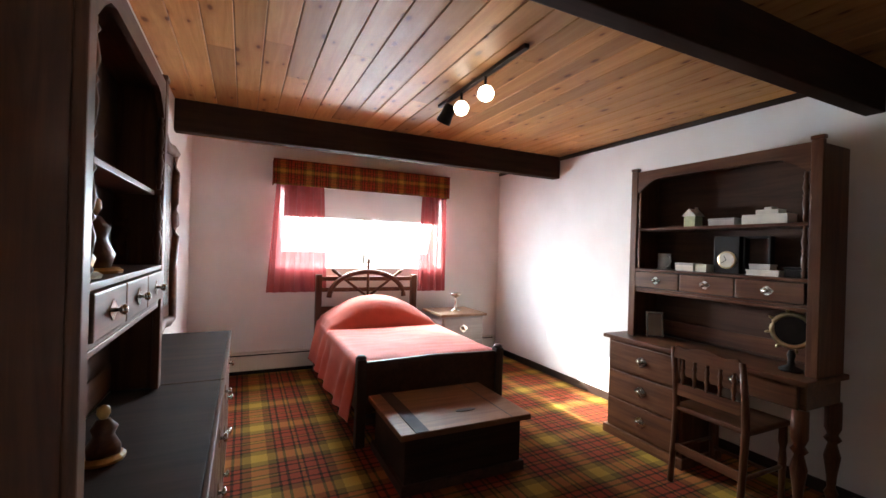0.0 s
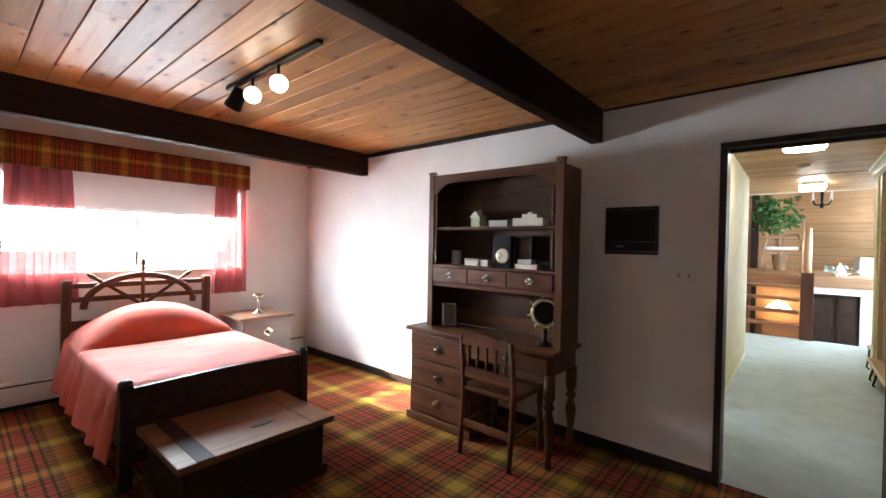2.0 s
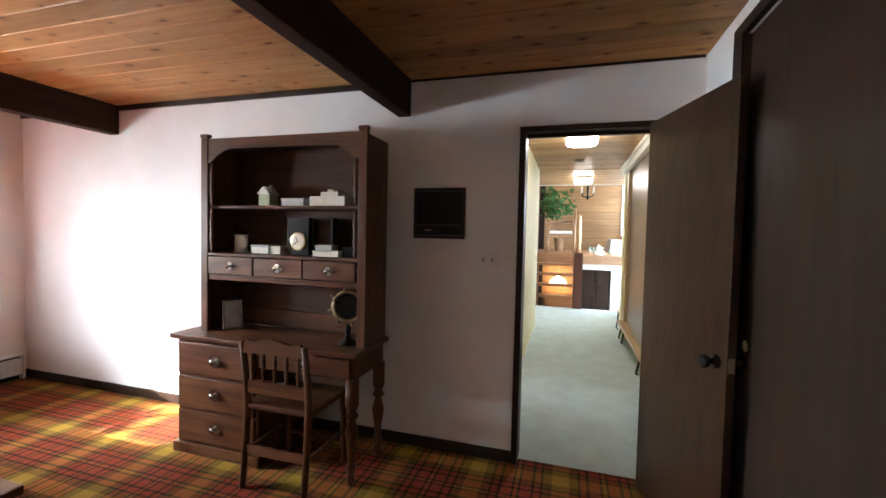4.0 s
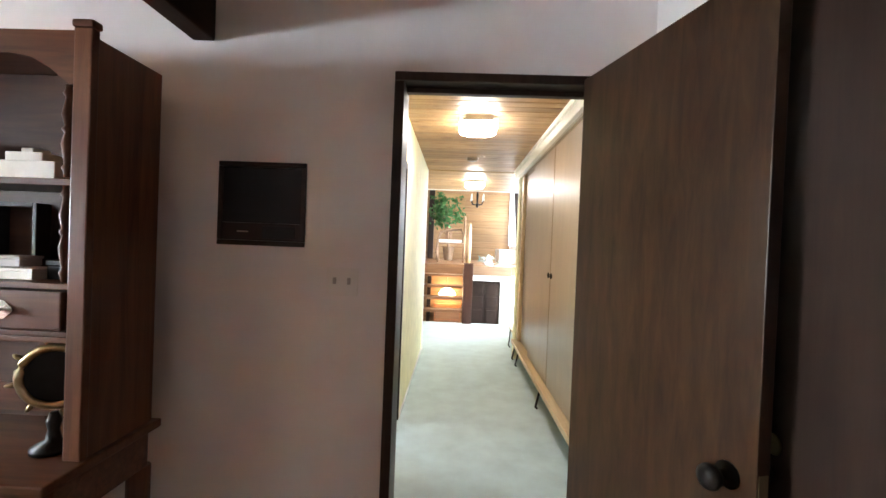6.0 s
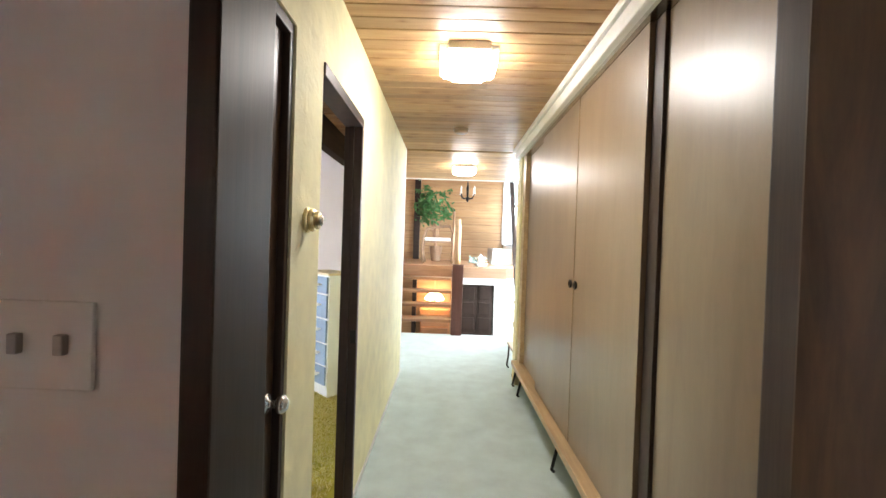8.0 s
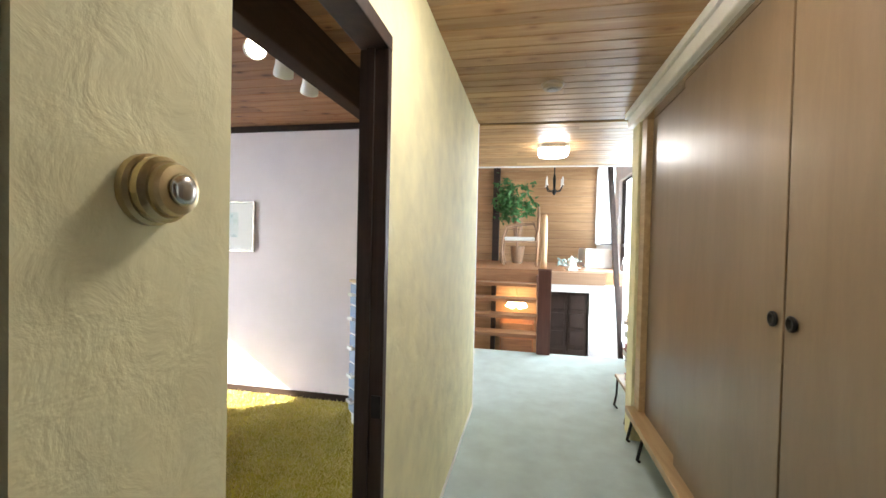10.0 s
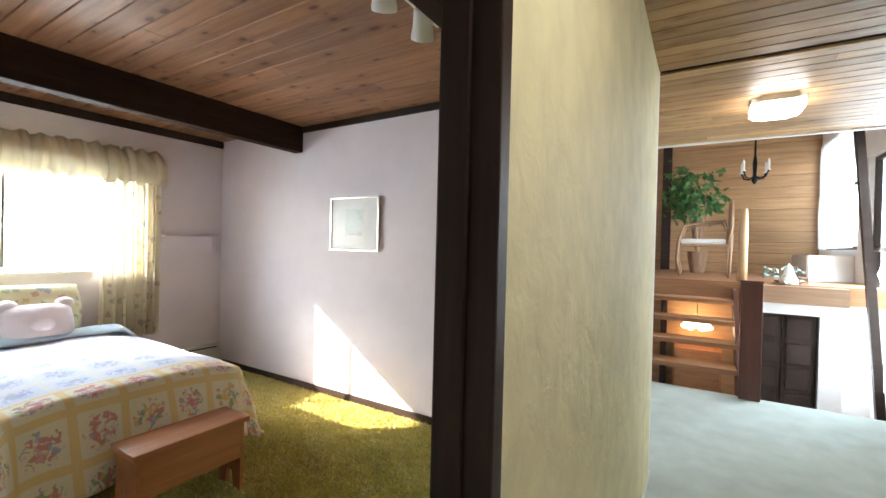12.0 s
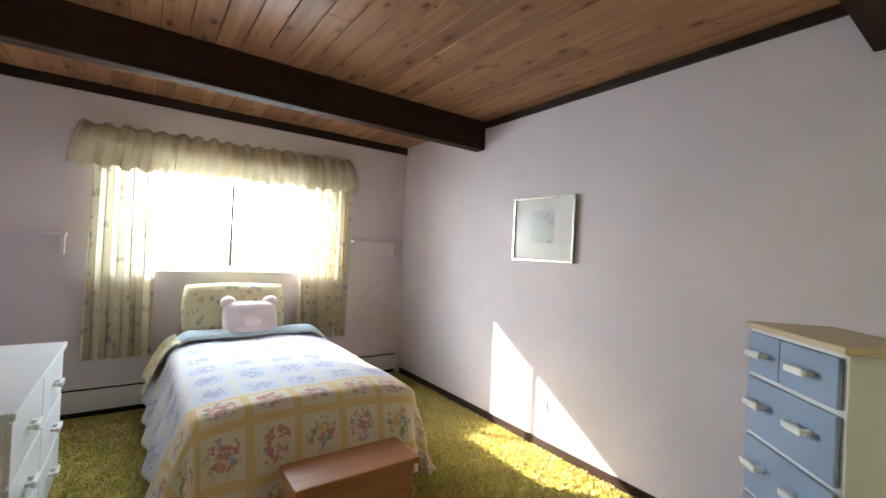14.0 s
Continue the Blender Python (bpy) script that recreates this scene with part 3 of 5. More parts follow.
for z in (0.25, 1.05, 1.8):
    part("hinge", turned([(0.006, 0), (0.006, 0.09)], LEAFM @ Matrix.Translation((-0.004, 0.004, z)), 8), IRON, leafd)

d2 = thing("door_2", (-0.22, 1.38, 0), "dark wooden frame of the doorway to the second bedroom", "door", kind="structure")
part("frame_far", one(-0.246, -0.152, 1.692, 1.727, 0.003, 2.0, 0.004), JAMB, d2)
part("frame_near", one(-0.26, -0.2405, 0.95, 1.014, 0.003, 2.0, 0.004), JAMB, d2)
part("frame_head", one(-0.246, -0.152, 1.018, 1.727, 2.0005, 2.05, 0.004), JAMB, d2)
part("door_stop", one(-0.22, -0.195, 1.682, 1.6915, 0.003, 1.999), JAMB, d2)
part("strike_plate", one(-0.185, -0.155, 1.686, 1.6915, 0.86, 0.93, 0.001), IRON, d2, "black metal strike plate")

d3 = thing("door_3", (-0.2, 0.45, 0), "closed brown veneer closet door in the hall", "door", kind="structure")
part("door_leaf", one(-0.225, -0.19, 0.178, 0.715, 0.012, 2.0, 0.003), VENEER, d3)
part("frame_near", one(-0.254, -0.168, 0.151, 0.175, 0.001, 2.005, 0.003), JAMB, d3)
part("frame_far", one(-0.254, -0.168, 0.718, 0.744, 0.001, 2.005, 0.003), JAMB, d3)
part("frame_head", one(-0.254, -0.168, 0.151, 0.744, 2.0055, 2.038, 0.003), JAMB, d3)
part("knob", turned([(0.028, 0), (0.028, 0.006), (0.011, 0.01), (0.011, 0.03), (0.024, 0.038), (0.028, 0.05), (0.014, 0.064)], Matrix.Translation((-0.19, 0.665, 0.93)) @ Matrix.Rotation(radians(90), 4, 'Y')), CHROME, d3, "worn metal door knob", True)

# ---- closet of the first bedroom ----
cl = thing("closet", (1.02, -1.55, 0), "dark wood sliding closet doors in a dark frame", "closet", kind="structure")
part("frame_far", one(0.955, 1.09, -0.56, -0.46, 0.001, 2.27, 0.004), JAMB, cl)
part("frame_near", one(0.955, 1.09, -2.66, -2.58, 0.001, 2.27, 0.004), JAMB, cl)
part("frame_head", one(0.955, 1.09, -2.66, -0.46, 2.2705, 2.32, 0.004), DTRIM, cl)
for k, (a, b) in enumerate(((-1.56, -0.562), (-2.578, -1.545))):
    dd = part("sliding_door", one(0.99 + 0.036 * k, 1.018 + 0.036 * k, a, b, 0.015, 2.268, 0.003), DARKCL, cl)
    part("finger_pull", turned([(0.024, 0), (0.024, 0.003), (0.018, 0.004), (0.018, 0.0035)], Matrix.Translation((0.99 + 0.036 * k, b - 0.09, 1.0)) @ Matrix.Rotation(radians(-90), 4, 'Y')), BRASS, dd)


# ---- windows ----
def window(name, x_in, x_out, y0, y1, z0, z1, bars, label):
    w = thing(name, (x_out, (y0 + y1) / 2, z0), label, "window", kind="structure")
    xa = x_out - 0.0
    fr = 0.035
    part("frame_low", one(xa, xa + 0.06, y0, y1, z0, z0 + fr, 0.003), TRIMW, w)
    part("frame_top", one(xa, xa + 0.06, y0, y1, z1 - fr, z1, 0.003), TRIMW, w)
    part("frame_side", one(xa, xa + 0.06, y0, y0 + fr, z0 + fr, z1 - fr, 0.003), TRIMW, w)
    part("frame_side", one(xa, xa + 0.06, y1 - fr, y1, z0 + fr, z1 - fr, 0.003), TRIMW, w)
    ys = [y0 + fr] + list(bars) + [y1 - fr]
    for y in bars:
        part("mullion", one(xa + 0.004, xa + 0.05, y - 0.011, y + 0.011, z0 + fr, z1 - fr, 0.003), CHROME, w, "thin metal window mullion")
    for a, b in zip(ys, ys[1:]):
        p = part("pane", one(xa + 0.024, xa + 0.028, a, b, z0 + fr, z1 - fr), GLASS, w)
        p.visible_shadow = False
    part("window_sill", one(xa + 0.06, x_in + 0.02, y0 - 0.02, y1 + 0.02, z0 - 0.022, z0 - 0.001, 0.004), TRIMW, w)
    return w


window("window_1", -4.5, -4.64, -2.78, -0.86, 1.12, 1.98, (-1.82,), "wide white-framed bedroom window, bright with daylight")
window("window_2", -4.38, -4.54, 1.30, 3.02, 1.062, 1.92, (2.18,), "wide sliding bedroom window, bright with daylight")


def window_right(name, y0, y1, z0, z1, bars, label):
    w = thing(name, (1.86, (y0 + y1) / 2, z0), label, "window", kind="structure")
    for nm, q in (("frame_low", (1.80, 1.86, y0, y1, z0, z0 + .05)), ("frame_top", (1.80, 1.86, y0, y1, z1 - .05, z1)), ("frame_side", (1.80, 1.86, y0, y0 + .05, z0 + .05, z1 - .05)), ("frame_side", (1.80, 1.86, y1 - .05, y1, z0 + .05, z1 - .05))):
        part(nm, one(*q, 0.003), JAMB, w)
    for y in bars:
        part("mullion", one(1.80, 1.86, y - .025, y + .025, z0 + .05, z1 - .05, .003), JAMB, w)
    zm = z0 + (z1 - z0) * 0.55
    part("transom", one(1.785, 1.80, y0 + .05, y1 - .05, zm - .025, zm + .025, .003), JAMB, w)
    p = part("pane", one(1.828, 1.832, y0 + .05, y1 - .05, z0 + .05, z1 - .05), GLASS, w)
    p.visible_shadow = False
    return w


window_right("window_3", 6.1, 8.0, 0.1, 2.5, (), "tall landing window, very bright with daylight")
window_right("window_4", 8.35, 10.1, 1.42, 3.0, (9.2,), "dark-framed window with sheer curtains over the stairs")

# ---- hall closet ----
hc = thing("hall_closet", (1.3, 1.9, 0.0), "wall-to-wall closet with brown veneer sliding doors, its base raised off the carpet", "closet", kind="structure")
part("side_far", one(1.05, 1.74, 3.55, 3.68, 0.27, 2.30, 0.003), OAK, hc)
part("end_strip", one(1.035, 1.07, 3.70, 3.88, 0.0, 2.409, 0.005), CREAM, hc, "cream painted end strip")
part("end_panel", one(1.071, 1.74, 3.70, 3.88, 0.0, 2.409), CREAM, hc)
part("sill", one(0.99, 1.12, 0.14, 3.68, 0.215, 0.262, 0.006), OAK, hc, "light oak sill under the sliding doors")
part("base", one(1.02, 1.74, 0.14, 3.68, 0.17, 0.214), DTRIM, hc)
part("toe_back", one(1.45, 1.48, 0.14, 3.68, -0.003, 0.169), CREAM, hc)
part("header", one(0.995, 1.05, 0.13, 3.88, 2.298, 2.409, 0.012), TRIMW, hc, "white moulded header under the ceiling")
part("header_lip", one(0.97, 0.994, 0.13, 3.88, 2.365, 2.409, 0.008), TRIMW, hc)
for y in (3.39, 3.68, 0.9, 2.1):
    part("foot", tube([(1.045, y, 0.169), (1.035, y, 0.12), (1.02, y, 0.05), (1.012, y, 0.012), (1.028, y, -0.002)], 0.011, 8), IRON, hc, "black bent metal foot", True)
part("track", one(1.03, 1.12, 0.14, 3.55, 2.275, 2.297), CHROME, hc)
for nm, xa, a, b in (("sliding_door", 1.055, 1.94, 2.86), ("sliding_door", 1.055, 1.10, 1.93), ("sliding_door", 1.09, 2.70, 3.55), ("sliding_door", 1.09, 0.2, 1.02)):
    sd = part(nm, one(xa, xa + 0.025, a, b, 0.263, 2.274, 0.003), CLOSETV, hc)
    if xa < 1.08:
        yk = 1.985 if a > 1.9 else 1.886
        part("pull", turned([(0.022, 0), (0.025, 0.004), (0.025, 0.010), (0.016, 0.012), (0.013, 0.006)], Matrix.Translation((xa - 0.0002, yk, 1.19)) @ Matrix.Rotation(radians(-90), 4, 'Y')), IRON, sd, "small round black finger pull", True)
part("dark_post", one(1.075, 1.12, 1.021, 1.099, 0.263, 2.274, 0.003), JAMB, hc, "dark post between the sliding doors")

# ---- hall lights ----
def hall_light(x, y, label):
    t = thing("ceiling_light", (x, y, H), label, "light", "hall ceiling lights")

    def rounded(w, z0, z1, bev):
        b = one(x - w, x + w, y - w, y + w, z0, z1)
        bmesh.ops.bevel(b, geom=[e for e in b.edges if abs(e.verts[0].co.z - e.verts[1].co.z) > 0.01], offset=0.045, segments=5, affect='EDGES')
        bmesh.ops.bevel(b, geom=[e for e in b.edges if max(v.co.z for v in e.verts) < z0 + 1e-4], offset=bev, segments=3, affect='EDGES')
        return b
    part("base_pan", rounded(0.15, 2.368, 2.412, 0.004), ENAMEL, t, "tan metal base pan")
    part("diffuser", rounded(0.145, 2.308, 2.367, 0.02), LAMPON, t, "glowing square white diffuser with rounded corners")


hall_light(0.39, 1.72, "square ceiling light with a glowing white diffuser, lit")
hall_light(0.50, 4.88, "square ceiling light with a glowing white diffuser, lit, over the landing")
sm = thing("smoke_detector", (0.40, 3.17, H), "round beige smoke detector on the hall ceiling", "smoke detector")
part("housing", turned([(0.055, 0.0), (0.062, 0.01), (0.062, 0.022), (0.07, 0.024), (0.07, 0.036)], Matrix.Translation((0.40, 3.17, H - 0.034)), 24), AGEDP, sm, smooth=False)
part("vent_ring", turned([(0.03, 0.0), (0.035, 0.006)], Matrix.Translation((0.40, 3.17, H - 0.041)), 20), CARD, sm)

th = thing("thermostat", (-0.16, 0.88, 1.465), "round brass dial thermostat on the stucco wall", "thermostat")
TM = Matrix.Translation((-0.161, 0.88, 1.465)) @ Matrix.Rotation(radians(90), 4, 'Y') @ Matrix.Diagonal((0.84, 0.84, 1.0, 1.0))
part("base_ring", turned([(0.050, 0), (0.050, 0.010), (0.046, 0.014)], TM, 32), BRASS, th, smooth=False)
part("dial_ring", turned([(0.044, 0.0142), (0.046, 0.018), (0.046, 0.026), (0.040, 0.032)], TM, 32), BRASS, th)
part("dial", turned([(0.036, 0.0322), (0.037, 0.04), (0.034, 0.045), (0.024, 0.047)], TM, 32), BRASS, th)
part("cap", turned([(0.022, 0.0472), (0.022, 0.052), (0.014, 0.057), (0.004, 0.058)], TM, 24), CHROME, th, smooth=True)


# ---- first bedroom ----
def knob_plate(at, turn, parent, s=1.0):
    """A pewter pull: a leaf-shaped plate with a dark knob."""
    m = Matrix.Translation(at) @ turn
    out = []
    for i in range(20):
        a = 2 * math.pi * i / 20
        r = (0.026 + 0.010 * abs(math.cos(2 * a))) * s
        out.append((r * 1.25 * math.cos(a), r * math.sin(a)))
    part("pull_plate", prism(out, 0.003, m), CHROME, parent, "pewter pull plate")
    part("pull_knob", turned([(0.007 * s, 0.003), (0.006 * s, 0.014), (0.016 * s, 0.018), (0.018 * s, 0.026), (0.010 * s, 0.032)], m, 14), CHROME, parent, "pewter round knob", True)


FACE_S = Matrix.Rotation(radians(90), 4, 'X')          # looks to -y
FACE_N = Matrix.Rotation(radians(-90), 4, 'X')         # looks to +y
FACE_E = Matrix.Rotation(radians(90), 4, 'Z') @ Matrix.Rotation(radians(90), 4, 'X')   # looks to +x


def spindle(parent, x, y, z0, z1, r=0.013, name="spindle", material=None):
    h = z1 - z0
    p = [(r * .6, 0), (r * .6, .06 * h), (r, .1 * h), (r * .55, .14 * h), (r * .7, .2 * h), (r * 1.15, .36 * h), (r * .6, .48 * h), (r * 1.1, .52 * h), (r * .6, .56 * h), (r * 1.15, .68 * h), (r * .7, .82 * h), (r * .55, .87 * h), (r, .91 * h), (r * .6, .95 * h), (r * .6, h)]
    part(name, turned(p, Matrix.Translation((x, y, z0)), 12), material or WALNUTZ, parent, "", True)


def turned_leg(parent, x, y, h, r=0.028, name="leg"):
    p = [(r * .5, 0), (r * .75, .03), (r * .6, .07), (r * .95, .10), (r * .55, .13), (r * .7, .2), (r * 1.1, h * .5), (r * .6, h * .62), (r * 1.15, h * .66), (r * .7, h * .7), (r * 1.1, h * .76), (r * 1.1, h)]
    part(name, turned(p, Matrix.Translation((x, y, 0.001)), 14), WALNUTZ, parent, "", True)


def arch_board(parent, x0, x1, y0, y1, ztop, zside, zmid, name, material):
    """A top rail whose lower edge is a flat arch with shouldered ends."""
    k = 18
    w = x1 - x0
    out = [(0, ztop), (0, zside)]
    for i in range(k + 1):
        u = i / k
        s = min(1, min(u, 1 - u) / 0.16)
        out.append((0.012 + u * (w - 0.024), zside + (zmid - zside) * math.sin(s * math.pi / 2)))
    out += [(w, zside), (w, ztop)]
    m = Matrix.Translation((x0, y1, 0)) @ FACE_S
    return part(name, prism(out, y1 - y0, m), material, parent)


def hutch(t, x0, x1, yf, yb, z0, ztop, back=1):
    """Open shelves over drawers; yf is the front, yb the back. Works to either side."""
    s = 1 if yb > yf else -1

    def bx(a, b, f, k, lo, hi, bev=0.003):
        ya, yc = yf + s * f, yf + s * k
        return one(a, b, min(ya, yc), max(ya, yc), lo, hi, bev)
    d = abs(yb - yf)
    zs1, zs2, zd = z0 + 0.37, z0 + 0.49, z0 + 0.79
    part("side_panel", bx(x0, x0 + 0.022, 0.022, d, z0 + 0.002, ztop - 0.02), WALNUTZ, t)
    part("side_panel", bx(x1 - 0.022, x1, 0.022, d, z0 + 0.002, ztop - 0.02), WALNUTZ, t)
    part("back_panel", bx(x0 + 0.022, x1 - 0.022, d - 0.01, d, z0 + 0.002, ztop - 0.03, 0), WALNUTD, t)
    part("back_rail", bx(x0 + 0.03, x1 - 0.03, d - 0.018, d - 0.0105, z0 + 0.02, z0 + 0.12), WALNUT, t)
    for xa in (x0 - 0.004, x1 - 0.05):
        part("post", bx(xa, xa + 0.054, -0.006, 0.021, z0 + 0.002, ztop, 0.005), WALNUTZ, t)
        part("post_cap", bx(xa - 0.004, xa + 0.058, -0.01, 0.026, ztop + 0.0005, ztop + 0.022, 0.006), WALNUTZ, t)
    ya, yc = sorted((yf - s * 0.002, yf + s * 0.018))
    arch_board(t, x0 + 0.051, x1 - 0.051, ya, yc, ztop - 0.008, ztop - 0.16, ztop - 0.075, "arched_rail", WALNUT)
    part("top_board", bx(x0 + 0.023, x1 - 0.023, 0.024, d - 0.011, ztop - 0.035, ztop - 0.015), WALNUT, t)
    part("shelf", bx(x0 + 0.023, x1 - 0.023, 0.03, d - 0.011, zd, zd + 0.02), WALNUT, t)
    part("shelf", bx(x0 + 0.023, x1 - 0.023, -0.004, d - 0.011, zs2, zs2 + 0.018), WALNUT, t)
    part("drawer_floor", bx(x0 + 0.023, x1 - 0.023, 0.002, d - 0.011, zs1 - 0.016, zs1), WALNUT, t)
    w = (x1 - x0 - 0.11) / 3
    for i in range(3):
        a = x0 + 0.055 + i * w
        dr = part("drawer", bx(a + 0.004, a + w - 0.004, -0.012, d - 0.03, zs1 + 0.004, zs2 - 0.004, 0.005), WALNUT, t)
        knob_plate((a + w / 2, yf - s * 0.0125, (zs1 + zs2) / 2), FACE_S if s > 0 else FACE_N, dr, 0.75)
    for xa in (x0 + 0.072, x1 - 0.072):
        spindle(t, xa, yf + s * 0.008, zs2 + 0.02, zd - 0.002, 0.014)
        spindle(t, xa, yf + s * 0.008, zd + 0.021, ztop - 0.16, 0.014)
    part("scallop", bx(x0 + 0.05, x1 - 0.05, 0.002, 0.014, zs1 - 0.034, zs1 - 0.0165, 0.004), WALNUT, t)
    return zs2 + 0.018, zd + 0.02


desk = thing("desk", (-1.42, -0.33, 0), "dark walnut desk with drawers and a shelved hutch above", "desk")
part("desktop", one(-2.075, -0.775, -0.585, -0.15, 0.728, 0.757, 0.006), WALNUT, desk)
part("pedestal", one(-2.045, -1.44, -0.545, -0.16, 0.0015, 0.727, 0.004), WALNUTZ, desk)
part("plinth", one(-2.07, -1.42, -0.57, -0.155, 0.001, 0.065, 0.008), WALNUT, desk)
for i in range(3):
    z = 0.085 + i * 0.212
    dr = part("drawer", one(-2.03, -1.455, -0.565, -0.5455, z, z + 0.198, 0.008), WALNUT, desk)
    knob_plate((-1.742, -0.5655, z + 0.10), FACE_S, dr, 1.1)
kd = part("knee_drawer", one(-1.43, -0.83, -0.555, -0.19, 0.60, 0.727, 0.006), WALNUT, desk)
knob_plate((-1.13, -0.5555, 0.665), FACE_S, kd, 0.8)
part("apron", one(-0.83, -0.80, -0.53, -0.18, 0.60, 0.727, 0.003), WALNUT, desk)
turned_leg(desk, -0.825, -0.53, 0.598, 0.034)
turned_leg(desk, -0.825, -0.19, 0.598, 0.034)
SH2, SH1 = hutch(desk, -1.95, -0.79, -0.46, -0.18, 0.757, 1.99)


def chair():
    t = thing("chair", (-1.18, -0.55, 0), "dark walnut side chair with a spindle back, pushed under the desk", "chair")
    for x in (-1.375, -0.985):
        s = -1 if x < -1.2 else 1
        part("back_leg", tube([(x, -0.74, 0.001), (x, -0.715, 0.25), (x, -0.70, 0.45), (x, -0.715, 0.62), (x, -0.745, 0.815)], [0.017, 0.019, 0.021, 0.019, 0.016], 8), WALNUTZ, t, "", True)
        part("front_leg", turned([(0.013, 0), (0.017, 0.03), (0.014, 0.08), (0.021, 0.24), (0.015, 0.30), (0.022, 0.34), (0.02, 0.43)], Matrix.Translation((x, -0.34, 0.001)), 12), WALNUTZ, t, "", True)
        part("side_stretcher", tube([(x, -0.71, 0.2), (x, -0.34, 0.2)], 0.011, 8), WALNUTZ, t, "", True)
    part("front_stretcher", tube([(-1.375, -0.34, 0.14), (-0.985, -0.34, 0.14)], 0.012, 8), WALNUT, t, "", True)
    part("back_stretcher", one(-1.36, -1.0, -0.728, -0.708, 0.185, 0.235, 0.004), WALNUT, t)
    part("seat", one(-1.40, -0.96, -0.715, -0.31, 0.432, 0.462, 0.012), WALNUT, t)
    part("lower_rail", one(-1.36, -1.0, -0.722, -0.702, 0.525, 0.60, 0.005), WALNUT, t)
    out = [(0, 0.0), (0.38, 0.0), (0.385, 0.045), (0.36, 0.075), (0.30, 0.062), (0.25, 0.075), (0.19, 0.085), (0.13, 0.075), (0.08, 0.062), (0.02, 0.075), (-0.005, 0.045)]
    part("top_rail", prism(out, 0.024, Matrix.Translation((-1.37, -0.728, 0.755)) @ FACE_S, 0.003), WALNUT, t)
    for i in range(5):
        spindle(t, -1.325 + i * 0.0725, -0.725, 0.598, 0.757, 0.012)


chair()

# things on the desk and its shelves
zt = 0.758


def small_box(name, x0, x1, y0, y1, z, h, material, label, lid=None):
    t = thing(name, ((x0 + x1) / 2, (y0 + y1) / 2, z), label, "box")
    part("body", one(x0, x1, y0, y1, z + 0.001, z + h * 0.72, 0.003), material, t)
    part("lid", one(x0 - 0.003, x1 + 0.003, y0 - 0.003, y1 + 0.003, z + h * 0.725, z + h, 0.003), lid or material, t)
    return t


f = thing("photo_frame", (-1.80, -0.36, zt), "small upright picture frame leaning on the desk", "photo frame")
FM = Matrix.Translation((-1.80, -0.36, zt + 0.003)) @ Matrix.Rotation(radians(52), 4, 'Z') @ Matrix.Rotation(radians(-10), 4, 'X')
part("frame_border", one(-0.06, 0.06, -0.008, 0.006, 0.0, 0.19, 0.003, FM), CHROME, f)
part("picture", one(-0.047, 0.047, -0.0095, -0.0082, 0.014, 0.176, 0, FM), CARD, f)
part("prop", one(-0.012, 0.012, 0.0065, 0.010, 0.004, 0.13, 0, FM), IRON, f)

w = thing("wheel_ornament", (-0.93, -0.40, zt), "pewter ship's wheel mirror on a dark stand", "ornament")
WM = Matrix.Translation((-0.93, -0.40, zt + 0.22)) @ Matrix.Rotation(radians(18), 4, 'Z')
part("stand", turned([(0.055, 0.0), (0.055, 0.012), (0.02, 0.03), (0.014, 0.06), (0.02, 0.085), (0.01, 0.112)], Matrix.Translation((-0.93, -0.40, zt + 0.001)), 18), IRON, w, "dark turned stand", True)
part("rim", tube([WM @ Vector((0.088 * math.cos(a), 0, 0.088 * math.sin(a))) for a in [2 * math.pi * i / 28 for i in range(28)]], 0.013, 8, closed=True), BRASS, w, "", True)
part("mirror", turned([(0.080, -0.003), (0.080, 0.003)], WM @ Matrix.Rotation(radians(90), 4, 'X'), 28), IRON, w, "dark round centre")
for i in range(8):
    a = 2 * math.pi * i / 8 + 0.2
    u = Vector((math.cos(a), 0, math.sin(a)))
    part("handle", tube([WM @ (u * 0.094), WM @ (u * 0.106), WM @ (u * 0.118), WM @ (u * 0.124)], [0.004, 0.008, 0.006, 0.003], 8), BRASS, w, "", True)

small_box("gift_box", -1.43, -1.27, -0.36, -0.24, SH1, 0.05, CARD, "low grey card box on the hutch shelf")
hs = thing("house_model", (-1.56, -0.32, SH1), "small pale green ceramic house on the hutch shelf", "figurine")
part("walls", one(-1.60, -1.52, -0.36, -0.28, SH1 + 0.001, SH1 + 0.075, 0.003), OLIVE, hs)
part("roof", prism([(-0.05, 0), (0.05, 0), (0, 0.05)], 0.10, Matrix.Translation((-1.56, -0.27, SH1 + 0.0755)) @ FACE_S), CERAM, hs)
part("chimney", one(-1.545, -1.53, -0.33, -0.315, SH1 + 0.09, SH1 + 0.135, 0.002), CERAM, hs)
hs = thing("building_model", (-1.10, -0.32, SH1), "small pale model of a long building on the shelf", "figurine")
part("body", one(-1.22, -0.98, -0.37, -0.27, SH1 + 0.001, SH1 + 0.06, 0.003), CERAM, hs)
part("upper_storey", one(-1.15, -1.03, -0.36, -0.28, SH1 + 0.0605, SH1 + 0.088, 0.003), CERAM, hs)
part("ridge", one(-1.11, -1.07, -0.35, -0.29, SH1 + 0.0885, SH1 + 0.103, 0.004), CERAM, hs)
mg = thing("tankard", (-1.77, -0.32, SH2), "grey pewter tankard with a handle", "mug")
part("cup", turned([(0.048, 0), (0.048, 0.006), (0.042, 0.012), (0.040, 0.10), (0.043, 0.115), (0.038, 0.115), (0.036, 0.02)], Matrix.Translation((-1.77, -0.32, SH2 + 0.001)), 20), CARD, mg, "", True)
